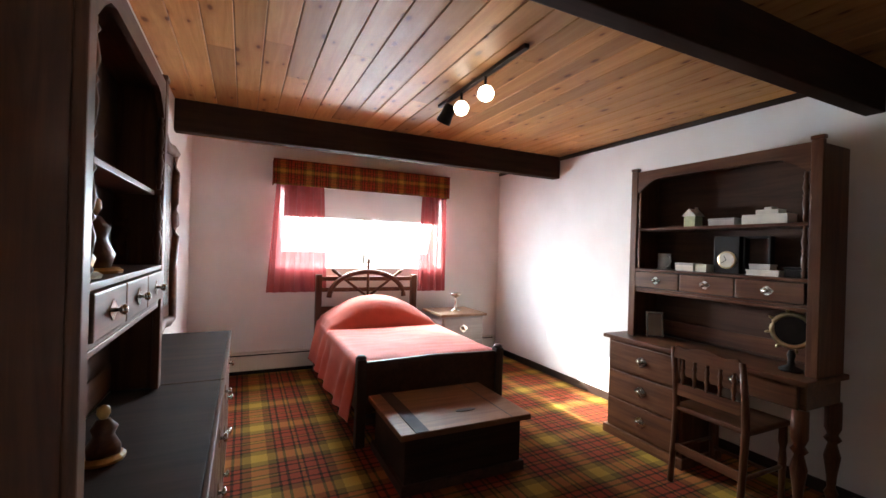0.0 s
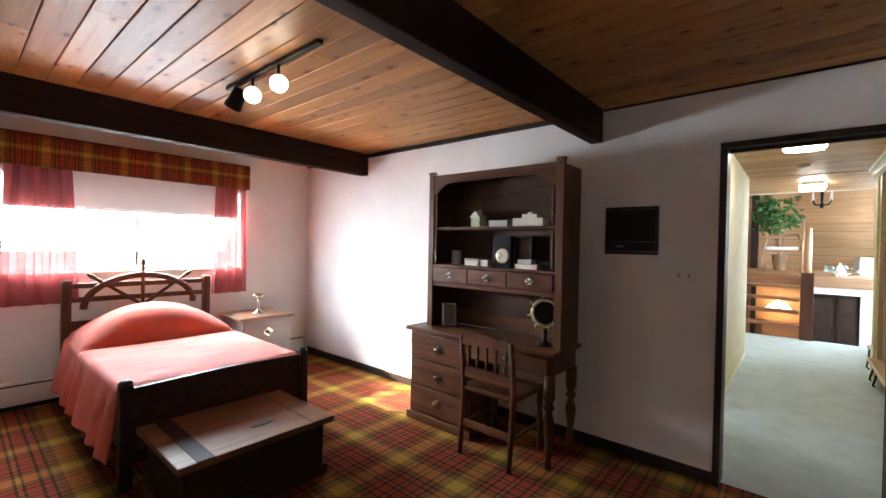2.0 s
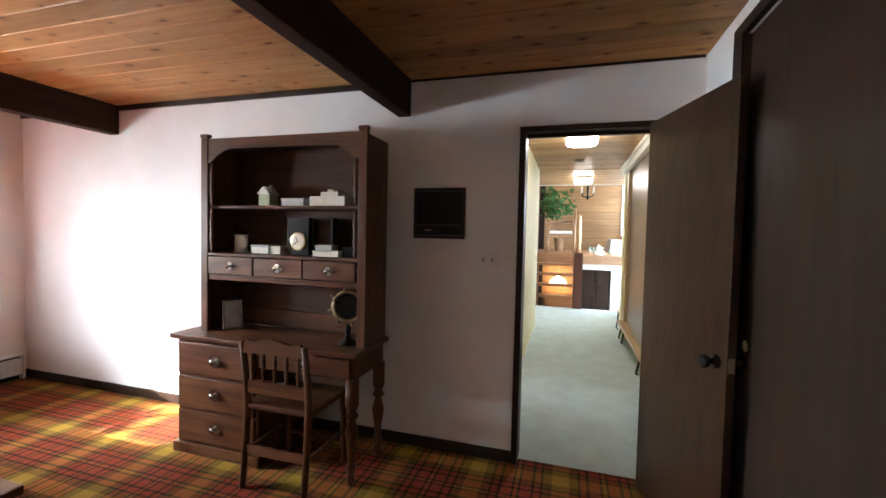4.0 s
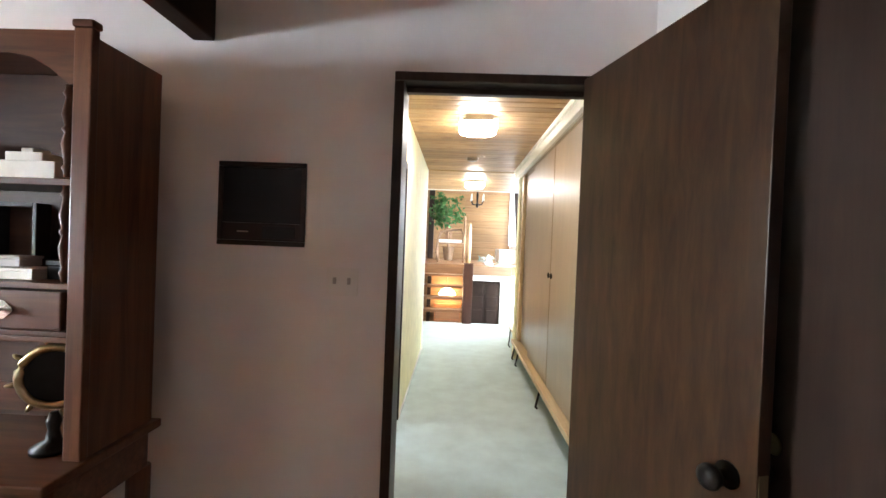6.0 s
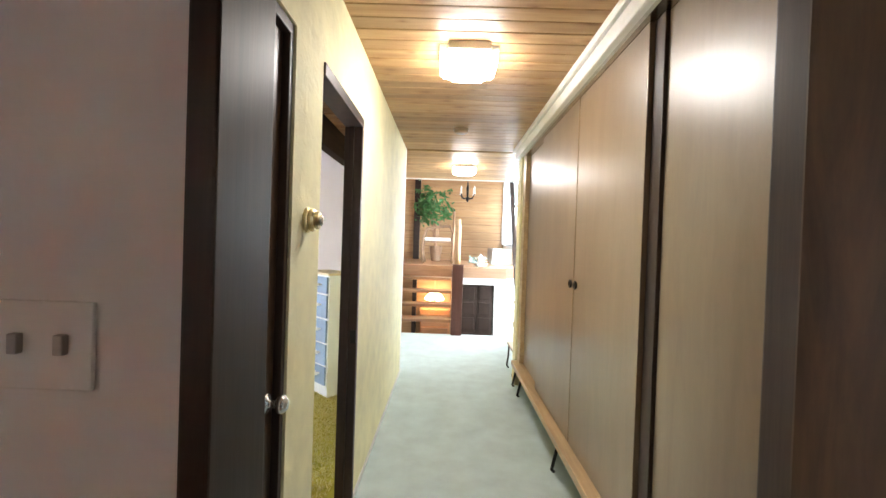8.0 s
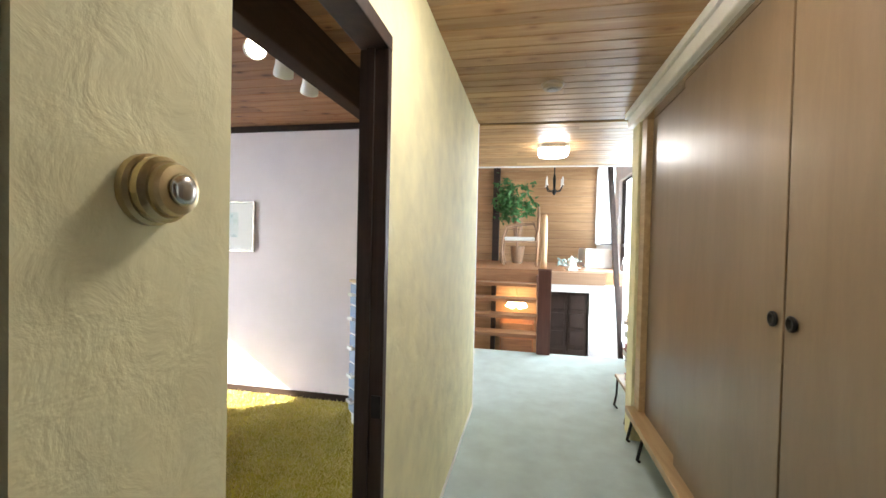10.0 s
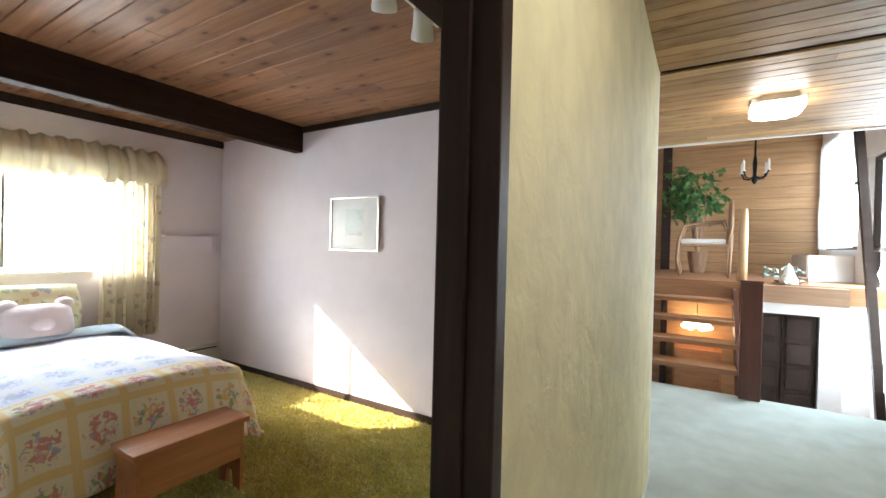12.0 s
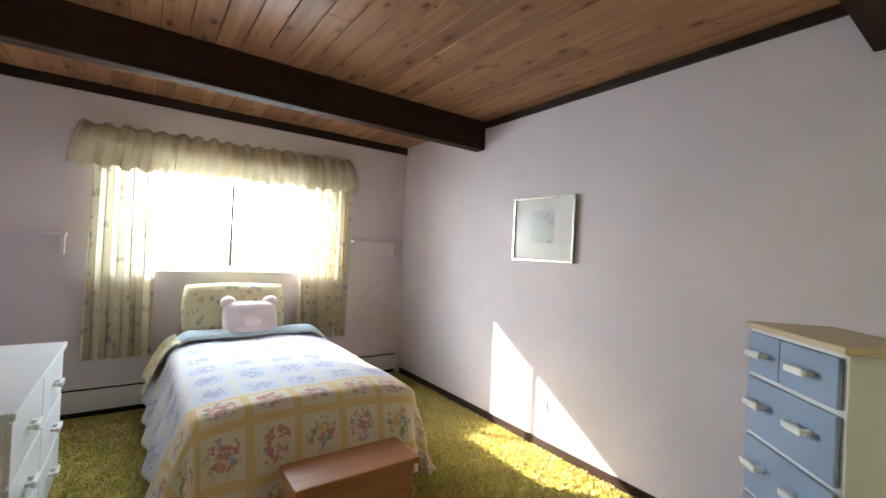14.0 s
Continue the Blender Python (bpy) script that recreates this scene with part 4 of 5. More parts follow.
part("mug_handle", tube([(-1.728, -0.34, SH2 + 0.10), (-1.70, -0.355, SH2 + 0.095), (-1.692, -0.36, SH2 + 0.06), (-1.71, -0.35, SH2 + 0.03), (-1.731, -0.34, SH2 + 0.025)], 0.006, 8), CARD, mg, "", True)
small_box("card_box", -1.64, -1.51, -0.38, -0.28, SH2, 0.055, CERAM, "small pale box on the hutch shelf", CARD)
small_box("card_box", -1.505, -1.43, -0.37, -0.28, SH2, 0.05, CERAM, "small pale box on the hutch shelf")
ck = thing("desk_clock", (-1.32, -0.30, SH2), "black framed clock with a round pale dial", "clock")
part("case", one(-1.40, -1.245, -0.34, -0.26, SH2 + 0.001, SH2 + 0.235, 0.004), BLACK, ck)
part("dial_ring", turned([(0.056, 0), (0.056, 0.008), (0.048, 0.010)], Matrix.Translation((-1.315, -0.3405, SH2 + 0.085)) @ FACE_S, 28), BRASS, ck)
part("dial", turned([(0.047, 0.0102), (0.046, 0.012)], Matrix.Translation((-1.315, -0.3405, SH2 + 0.085)) @ FACE_S, 28), CERAM, ck)
for a, ln in ((0.5, 0.03), (2.2, 0.04)):
    part("clock_hand", one(-0.002, 0.002, 0, ln, 0.0121, 0.0135, 0, Matrix.Translation((-1.315, -0.3405, SH2 + 0.085)) @ FACE_S @ Matrix.Rotation(a, 4, 'Z')), BLACK, ck)
gc = thing("display_frame", (-1.16, -0.29, SH2), "small black framed display case", "frame")
for q in ((-1.235, -1.222, 0.0, 0.235), (-1.098, -1.085, 0.0, 0.235)):
    part("frame_upright", one(q[0], q[1], -0.32, -0.27, SH2 + 0.001, SH2 + q[3], 0.002), BLACK, gc)
part("frame_head", one(-1.2215, -1.0985, -0.32, -0.27, SH2 + 0.222, SH2 + 0.236, 0.002), BLACK, gc)
part("frame_foot", one(-1.2215, -1.0985, -0.32, -0.27, SH2 + 0.001, SH2 + 0.014, 0.002), BLACK, gc)
part("frame_back", one(-1.2215, -1.0985, -0.275, -0.2702, SH2 + 0.0145, SH2 + 0.2215), WALNUTD, gc)
small_box("stacked_box", -1.16, -0.99, -0.42, -0.33, SH2, 0.035, CERAM, "flat pale box lying on the shelf")
small_box("stacked_box", -1.15, -1.04, -0.41, -0.34, SH2 + 0.0365, 0.032, CARD, "small grey box on top of a flat box")
small_box("dark_box", -0.985, -0.90, -0.38, -0.30, SH2, 0.06, BLACK, "small dark box on the hutch shelf")

# ---- wall unit and switch ----
tv = thing("wall_unit", (-0.505, -0.01, 1.55), "black built-in wall unit with a dark screen and a control strip", "wall unit")
for nm, q in (("frame_top", (-0.678, -0.333, 1.692, 1.711)), ("frame_low", (-0.678, -0.333, 1.386, 1.405)), ("frame_side", (-0.678, -0.660, 1.4055, 1.6915)), ("frame_side", (-0.351, -0.333, 1.4055, 1.6915))):
    part(nm, one(q[0], q[1], -0.012, -0.001, q[2], q[3], 0.003), DTRIM, tv, "dark frame edge")
part("screen", one(-0.6595, -0.3515, -0.005, -0.001, 1.474, 1.691), BLACK, tv, "black screen")
part("control_strip", one(-0.6595, -0.3515, -0.008, -0.001, 1.406, 1.4735, 0.002), DTRIM, tv)
part("control_door", one(-0.50, -0.37, -0.011, -0.0082, 1.416, 1.462, 0.002), BLACK, tv)
part("label_bar", one(-0.60, -0.555, -0.0095, -0.0082, 1.437, 1.442), CERAM, tv, "tiny pale lettering bar")
sw = thing("light_switch", (-0.18, -0.003, 1.26), "white double light switch plate", "light switch")
part("plate", one(-0.242, -0.118, -0.008, -0.001, 1.205, 1.314, 0.002), TRIMW, sw)
for x in (-0.208, -0.152):
    part("toggle", one(x - 0.006, x + 0.006, -0.018, -0.0082, 1.25, 1.275, 0.002), CARD, sw)

# ---- bed ----
bed = thing("bed", (-3.4, -1.83, 0), "single bed with a dark ship's wheel headboard and footboard", "bed")
for y in (-2.37, -1.27):
    s = 1 if y > -1.8 else -1
    part("foot_post", one(-2.535, -2.465, y - 0.032, y + 0.032, 0.001, 0.60, 0.006), JAMB, bed)
    part("foot_cap", turned([(0.034, 0), (0.037, 0.008), (0.030, 0.016), (0.024, 0.024)], Matrix.Translation((-2.5, y, 0.6005)), 16), JAMB, bed, "", True)
    part("head_post", one(-4.40, -4.33, y - 0.032, y + 0.032, 0.001, 1.05, 0.006), WALNUTZ, bed)
    part("side_rail", one(-4.329, -2.536, y - 0.014, y + 0.014, 0.22, 0.36, 0.004), WALNUT, bed)
out = [(0, 0.05)] + [(i / 24 * 1.036, 0.0 + 0.035 * abs(math.sin(i / 24 * math.pi * 3))) for i in range(25)] + [(1.036, 0.05), (1.036, 0.36), (0.518, 0.375), (0, 0.36)]
part("footboard", prism(out, 0.028, Matrix.Translation((-2.514, -2.338, 0.215)) @ FACE_E), WALNUTD, bed)
part("foot_rail", one(-2.53, -2.47, -2.337, -1.303, 0.15, 0.205, 0.006), JAMB, bed)
part("head_board", one(-4.375, -4.35, -2.337, -1.303, 0.30, 0.70, 0.004), WALNUT, bed)
for z in (0.86, 0.98):
    part("head_rail", one(-4.378, -4.350, -2.337, -1.303, z, z + 0.045, 0.006), WALNUT, bed)
HC = Vector((-4.34, -1.83, 0.80))
arc = [math.pi * i / 24 for i in range(25)]
part("wheel_rim", tube([HC + Vector((0, 0.43 * math.cos(a), 0.285 * math.sin(a))) for a in arc], 0.028, 10), WALNUT, bed, "", True)
for a in (math.pi / 4, math.pi / 2, math.pi * 3 / 4):
    u = Vector((0, 1.3 * math.cos(a), 0.98 * math.sin(a)))
    part("wheel_spoke", tube([HC + u * k for k in (0.02, 0.15, 0.27, 0.325, 0.345, 0.37, 0.40, 0.43, 0.445)], [0.014, 0.016, 0.014, 0.011, 0.018, 0.013, 0.020, 0.016, 0.006], 10), WALNUTZ, bed, "", True)
part("mattress", one(-4.31, -2.56, -2.325, -1.315, 0.24, 0.54, 0.05), SHADE, bed, "pale mattress")


def fold_noise(a, b, k=1.0):
    return noise.noise(Vector((a * 2.3, b * 2.3, k)))


def spread_fn(u, v):
    x0, L, w2 = -4.27, 1.735, 0.535
    s = (v - 0.5) * 2 * (w2 + 0.42)
    x = x0 + u * L
    over = max(0.0, abs(s) - w2)
    sg = 1 if s > 0 else -1
    top = 0.575 + 0.012 * fold_noise(x, s) + 0.004 * noise.noise(Vector((x * 14, s * 5, 4.0)))
    q = min(1.0, abs(x + 4.06) / 0.36)
    hump = 0.275 * (1 - q ** 2.8) * (0.12 + 0.88 * (1 - min(1, abs(s) / 0.56) ** 2.2)) - 0.022 * math.exp(-((x + 3.70) / 0.03) ** 2)
    z = top + hump
    y = s
    if over > 0:
        r = 0.05
        if over < r * 1.57:
            a = over / r
            y = sg * (w2 + r * math.sin(a) * 0.9)
            z = top + hump * 0.5 - r * (1 - math.cos(a))
        else:
            dn = over - r * 1.57
            fold = 0.018 * math.sin(x * 21 + 1.3 * math.sin(x * 7)) * min(1, dn / 0.15)
            y = sg * (w2 + r * 0.9 + 0.20 * dn + fold)
            z = top + hump * 0.3 - r - dn
    if u > 0.97:
        z -= (u - 0.97) / 0.03 * 0.02
    return Vector((x, -1.82 + y, max(z, 0.03)))


bs = thing("bedspread", (-3.4, -1.82, 0.57), "coral red bedspread over the bed and pillow", "bedspread")
part("cover", grid_sheet(90, 90, spread_fn, 0.006), SPREAD, bs, "", True)

# ---- chest at the bed's foot ----
ch = thing("blanket_chest", (-2.12, -1.9, 0), "low dark wooden chest with a board lid at the bed's foot", "chest")
part("body", one(-2.42, -1.845, -2.285, -1.515, 0.0015, 0.325, 0.005), BEAM, ch)
part("base_board", one(-2.44, -1.825, -2.305, -1.495, 0.001, 0.06, 0.006), WALNUTD, ch)
part("lid", one(-2.45, -1.79, -2.33, -1.475, 0.3255, 0.362, 0.006), CHESTW, ch)
part("lid_strap", one(-2.452, -1.788, -2.245, -2.165, 0.3622, 0.366, 0.001), BEAM, ch, "dark strap across the lid")
part("lid_groove", one(-2.452, -1.788, -1.62, -1.612, 0.3622, 0.3635), JAMB, ch)
part("carved_grip", turned([(0.05, 0), (0.05, 0.002), (0.044, 0.003)], Matrix.Translation((-1.99, -1.83, 0.3622)) @ Matrix.Diagonal((0.45, 1.4, 1, 1)), 20), JAMB, ch, "dark carved oval on the lid")

# ---- nightstand ----
# strong daylight on its fronts and top is put into their pale colours
ns = thing("nightstand", (-4.14, -0.82, 0), "two-drawer nightstand coloured pale grey as if brightly lit, with a pale brown top", "nightstand")
part("body", one(-4.40, -3.90, -1.09, -0.57, 0.02, 0.605, 0.004), GREYW, ns)
part("plinth", one(-4.40, -3.885, -1.105, -0.555, 0.001, 0.07, 0.006), GREYW, ns)
part("top", one(-4.42, -3.865, -1.125, -0.535, 0.6055, 0.638, 0.008), SHELFW, ns, "pale brown top board")
for z in (0.09, 0.35):
    dr = part("drawer", one(-3.899, -3.882, -1.07, -0.59, z, z + 0.235, 0.006), GREYW, ns)
    knob_plate((-3.8815, -0.83, z + 0.12), FACE_E, dr, 1.2)
gb = thing("candle_holder", (-4.10, -0.83, 0.638), "small pewter candle holder on the nightstand", "candle holder")
part("foot", turned([(0.05, 0), (0.05, 0.006), (0.02, 0.018), (0.010, 0.03), (0.014, 0.06), (0.008, 0.09), (0.012, 0.12)], Matrix.Translation((-4.10, -0.83, 0.639)), 20), CHROME, gb, "", True)
part("cup", turned([(0.012, 0.1205), (0.045, 0.135), (0.05, 0.155), (0.044, 0.155), (0.03, 0.14), (0.012, 0.13)], Matrix.Translation((-4.10, -0.83, 0.639)), 20), CHROME, gb, "", True)
gb.scale = (1.35, 1.35, 1.35)


# ---- baseboard heaters ----
def heater(x, y0, y1, label):
    t = thing("baseboard_heater", (x + 0.03, (y0 + y1) / 2, 0), label, "heater")
    part("cover", one(x + 0.001, x + 0.052, y0, y1, 0.045, 0.195, 0.006), ENAMEL, t)
    part("top_lip", one(x + 0.001, x + 0.06, y0, y1, 0.212, 0.232, 0.005), ENAMEL, t)
    part("outlet_slot", one(x + 0.002, x + 0.04, y0 + 0.01, y1 - 0.01, 0.1955, 0.2115), IRON, t, "dark slot along the top")
    part("foot_gap", one(x + 0.001, x + 0.03, y0 + 0.01, y1 - 0.01, 0.003, 0.0445), IRON, t)
    for y in (y0 - 0.012, y1 + 0.001):
        part("end_cap", one(x + 0.001, x + 0.062, y, y + 0.011, 0.003, 0.234, 0.003), ENAMEL, t)


heater(-4.5, -3.56, -0.06, "low white metal baseboard heater under the window")
heater(-4.38, 0.72, 3.80, "low white metal baseboard heater under the window")


# ---- curtains ----
def curtain(name, x, y0, y1, z0, z1, waves, depth, material, label, category="curtain", flare=0.0, group=""):
    t = thing(name, (x, (y0 + y1) / 2, z0), label, category, group)

    def fn(u, v):
        yc = (y0 + y1) / 2
        wdt = (y1 - y0) * (1 + flare * (1 - v))
        y = yc + (u - 0.5) * wdt
        ph = u * waves * 2 * math.pi
        amp = depth * (0.6 + 0.4 * (1 - v))
        xx = x + amp * math.sin(ph + 0.5 * math.sin(ph * 0.37)) + 0.01 * noise.noise(Vector((u * 6, v * 3, y0)))
        return Vector((xx, y + 0.012 * math.sin(ph * 2 + v), z0 + v * (z1 - z0) + 0.006 * math.sin(ph)))
    part("panel", grid_sheet(int(waves * 14), 14, fn), material, t, "", True)
    part("rod_hem", tube([(x, y0 + 0.01, z1 - 0.01), (x, y1 - 0.01, z1 - 0.01)], 0.008, 8), material, t)
    return t


curtain("curtain", -4.43, -2.83, -2.34, 0.855, 2.02, 6, 0.028, REDCURT, "sheer red curtain hanging beside the window", flare=0.26, group="red curtains")
curtain("curtain", -4.43, -1.17, -0.84, 0.845, 2.02, 4, 0.028, REDCURT, "narrow sheer red curtain hanging beside the window", flare=0.13, group="red curtains")
pl = thing("pelmet", (-4.4, -1.85, 2.1), "tartan cloth-covered box pelmet over the window", "pelmet")


def pelmet_fn(u, v):
    y = -2.86 + u * 2.02
    ph = u * 34 * math.pi
    return Vector((-4.33 + 0.006 * math.sin(ph) * (1 - v), y, 1.985 + v * 0.267))


part("front_cloth", grid_sheet(170, 4, pelmet_fn, 0.004), PELMET, pl, "", True)
part("top_board", one(-4.499, -4.337, -2.858, -0.842, 2.225, 2.243), PELMET, pl)
for y in (-2.858, -0.852):
    part("end_cloth", one(-4.499, -4.337, y, y + 0.01, 1.99, 2.2245), PELMET, pl)
rb = thing("roller_blind", (-4.49, -1.8, 1.8), "white roller blind drawn partly down", "blind")
part("cloth", one(-4.492, -4.489, -2.74, -0.90, 1.69, 2.0), SHADE, rb)
part("bottom_bar", one(-4.495, -4.484, -2.74, -0.90, 1.668, 1.6895, 0.003), SHADE, rb)
part("roller", tube([(-4.475, -2.74, 2.02), (-4.475, -0.90, 2.02)], 0.018, 10), SHADE, rb)


# ---- track lights ----
def spot_head(parent, at, aim, lit, body):
    m = look(at, aim) @ Matrix.Rotation(math.pi, 4, 'X')
    b = part("spot_head", turned([(0.030, -0.10), (0.043, -0.085), (0.045, -0.02), (0.052, 0.02), (0.052, 0.035), (0.046, 0.035), (0.043, 0.0)], m, 24), body, parent, "", False)
    if lit:
        part("bulb", turned([(0.040, 0.012), (0.041, 0.03), (0.036, 0.038), (0.018, 0.044)], m, 24), BULB, b, "bright lit bulb", True)
    else:
        part("bulb", turned([(0.036, 0.008), (0.036, 0.012), (0.02, 0.014)], m, 20), CERAM, b, "unlit bulb", True)


tk = thing("track_light", (-1.95, -1.86, H), "ceiling track light with three spot heads, two lit", "track light")
part("track", one(-2.46, -1.42, -1.872, -1.842, 2.388, 2.411, 0.003), IRON, tk, "dark ceiling track")
for x, lit, aim in ((-2.36, False, (-2.75, -2.0, 1.7)), (-2.12, True, (0.3, -3.0, 1.25)), (-1.82, True, (0.5, -2.8, 1.2))):
    part("spot_stem", tube([(x, -1.857, 2.388), (x, -1.857, 2.33)], 0.009, 8), IRON, tk)
    spot_head(tk, (x, -1.857, 2.29), aim, lit, CHROME if lit else IRON)

# ---- dressers along the other wall ----
def low_dresser(x0, x1, label):
    t = thing("dresser", ((x0 + x1) / 2, -3.4, 0), label, "dresser", "walnut dressers")
    part("body", one(x0 + 0.01, x1 - 0.01, -3.575, -3.20, 0.02, 0.73, 0.004), WALNUT, t)
    part("plinth", one(x0 + 0.004, x1 - 0.004, -3.575, -3.185, 0.001, 0.07, 0.006), WALNUT, t)
    part("top", one(x0, x1, -3.58, -3.192, 0.7305, 0.76, 0.004), BEAM, t, "nearly black top board")
    part("top_edge", one(x0, x1, -3.1915, -3.175, 0.7305, 0.761, 0.005), WALNUT, t, "red-brown front edging")
    for c in range(2):
        for i in range(3):
            w_ = (x1 - x0 - 0.04) / 2
            a = x0 + 0.02 + c * w_
            z = 0.085 + i * 0.212
            dr = part("drawer", one(a + 0.006, a + w_ - 0.006, -3.199, -3.182, z, z + 0.198, 0.006), WALNUT, t)
            knob_plate((a + w_ / 2, -3.1815, z + 0.1), FACE_N, dr, 1.0)
    return t


low_dresser(-2.93, -1.785, "low dark walnut dresser with a bare top")
low_dresser(-1.78, -0.76, "low dark walnut dresser carrying a shelved hutch")
hu = thing("hutch", (-1.27, -3.48, 0.76), "dark walnut hutch with an arched top standing on a dresser", "hutch")
K2, K1 = hutch(hu, -1.77, -0.79, -3.42, -3.592, 0.761, 2.02)


def figurine(x, y, z, h, body, head, label):
    """A small lumpy ceramic on a flat base."""
    t = thing("figurine", (x, y, z), label, "figurine")
    part("base", turned([(0.07 * h / 0.2, 0), (0.072 * h / 0.2, 0.008), (0.06 * h / 0.2, 0.016)], Matrix.Translation((x, y, z + 0.001)), 16), head, t)
    k = h / 0.2
    b = turned([(0.05 * k, 0.0165), (0.055 * k, 0.05 * k), (0.035 * k, 0.09 * k), (0.045 * k, 0.12 * k), (0.02 * k, 0.15 * k)], Matrix.Translation((x, y, z)), 14)
    for v in b.verts:
        q = noise.noise_vector(v.co * 22) * 0.012 * k
        v.co += Vector((q.x, q.y, 0))
    part("lump", b, body, t, "", True)
    part("top_piece", turned([(0.012 * k, 0.1505 * k), (0.022 * k, 0.17 * k), (0.02 * k, 0.19 * k), (0.006 * k, 0.2 * k)], Matrix.Translation((x, y, z)), 12), head, t, "", True)


figurine(-0.98, -3.50, K2, 0.20, OCHRE, CERAM, "ochre ceramic ornament on the hutch shelf")
figurine(-1.20, -3.51, K2, 0.22, WALNUT, OCHRE, "dark carved ornament on the hutch shelf")
figurine(-1.12, -3.45, 0.762, 0.15, WALNUT, OCHRE, "painted ceramic figure on an ochre base on the dresser")
wm = thing("wall_mirror", (-2.45, -3.59, 1.4), "wall mirror in a scalloped dark wooden frame", "mirror")
out = []
for i in range(48):
    a = 2 * math.pi * i / 48
    sx, sz = math.cos(a), math.sin(a)
    k = 1 / max(abs(sx), abs(sz))
    wv = 1 + 0.05 * math.cos(8 * a)
    out.append((0.70 * sx * k ** 0.8 * wv, 0.60 * sz * k ** 0.8 * wv))
part("frame_board", prism(out, 0.03, Matrix.Translation((-2.45, -3.598, 1.40)) @ FACE_N), WALNUT, wm)
RIMM = Matrix.Translation((-2.45, -3.598, 1.40)) @ FACE_N
part("frame_rim", tube([RIMM @ Vector((x * 0.97, y * 0.97, 0.035)) for x, y in out], 0.036, 8, closed=True), WALNUT, wm, "scalloped dark rim", True)
part("mirror_glass", one(-3.0, -1.9, -3.5675, -3.564, 0.95, 1.85), CHROME, wm, "silvered mirror glass")


# ---- second bedroom ----
def quilt_fn(u, v):
    x0, L, w2 = -4.20, 1.72, 0.50
    drop_f, drop_s = 0.46, 0.46
    p = u * (L + drop_f)
    s = (v - 0.5) * 2 * (w2 + drop_s)
    ox, oy = max(0.0, p - L), max(0.0, abs(s) - w2)
    sg = 1 if s > 0 else -1
    over = math.hypot(ox, oy)
    bx, by = min(p, L), max(-w2, min(w2, s))
    top = 0.585 + 0.014 * noise.noise(Vector((p * 3, s * 3, 2.0))) - 0.03 * (abs(by) / w2) ** 4
    if over < 1e-6:
        return Vector((x0 + bx, 2.29 + by, top))
    dx, dy = ox / over, sg * oy / over
    over = min(over, 0.50)
    r = 0.07
    if over < r * 1.57:
        a = over / r
        return Vector((x0 + bx + dx * r * math.sin(a), 2.29 + by + dy * r * math.sin(a), top - r * (1 - math.cos(a))))
    dn = over - r * 1.57
    ang = math.atan2(dy, dx)
    fold = 0.022 * math.sin((p if oy > ox else s) * 17 + 4 * ang) * min(1, dn / 0.2)
    o = r + 0.30 * dn + fold
    return Vector((x0 + bx + dx * o, 2.29 + by + dy * o, max(0.03, top - r - dn)))


qt = thing("quilt", (-3.3, 2.23, 0.58), "patchwork quilt with flower squares and yellow borders, over the bed", "quilt")
part("cover", grid_sheet(80, 80, quilt_fn, 0.012, uv=lambda u, v: (u * 9.6, v * 9.0)), QUILT, qt, "", True)
part("turned_edge", grid_sheet(60, 10, lambda u, v: Vector((-3.97 + 0.10 * math.cos(v * math.pi), 2.29 + (u - 0.5) * 1.24, (0.60 + 0.045 * math.sin(v * math.pi)) - max(0.0, abs(u - 0.5) * 1.24 - 0.44) ** 1.4 * 1.9 + 0.01 * noise.noise(Vector((u * 9, v * 2, 1))))), 0.01), EDGEBLUE, qt, "pale blue turned-back edge", True)


def sheet_flap_fn(u, v):
    x = -4.16 + 0.34 * u + 0.05 * v
    return Vector((x, 1.80 - 0.20 * v ** 0.7 - 0.015 * math.sin(u * 9), 0.60 - 0.27 * v ** 1.5 - 0.05 * u * v))


part("hanging_sham", grid_sheet(24, 16, sheet_flap_fn, 0.008), FLORALP, qt, "flowered sham hanging over the bed's side", True)
b2 = thing("bed", (-3.4, 2.23, 0), "single bed under a flowered patchwork quilt", "bed")
part("mattress", one(-4.26, -2.52, 1.84, 2.72, 0.22, 0.545, 0.05), SHADE, b2, "pale mattress")
part("box_base", one(-4.24, -2.54, 1.87, 2.69, 0.10, 0.219, 0.01), SHADE, b2)
for x in (-4.2, -2.58):
    for y in (1.92, 2.64):
        part("leg", turned([(0.02, 0), (0.025, 0.098)], Matrix.Translation((x, y, 0.0025)), 10), IRON, b2)


def cushion(w, h, d, m, k=26, pinch=0.5):
    """A stuffed pillow: two bulging faces meeting in a seam."""
    b = bmesh.new()
    for side in (1, -1):
        g = []
        for i in range(k + 1):
            row = []
            for j in range(k + 1):
                a, c = 2 * i / k - 1, 2 * j / k - 1
                t = max(0.0, (1 - a ** 4) * (1 - c ** 4)) ** pinch
                sx = a * (1 - 0.06 * c * c)
                sz = c * (1 - 0.06 * a * a)
                row.append(b.verts.new(m @ Vector((sx * w / 2, side * d / 2 * t + 0.006 * noise.noise(Vector((a * 3, c * 3, side))), sz * h / 2))))
            g.append(row)
        for i in range(k):
            for j in range(k):
                f_ = (g[i][j], g[i + 1][j], g[i + 1][j + 1], g[i][j + 1])
                b.faces.new(f_ if side < 0 else f_[::-1])
    bmesh.ops.remove_doubles(b, verts=b.verts, dist=0.0008)
    return b


pw = thing("pillow", (-4.13, 2.03, 0.6), "flowered yellow pillow standing against the wall", "pillow")
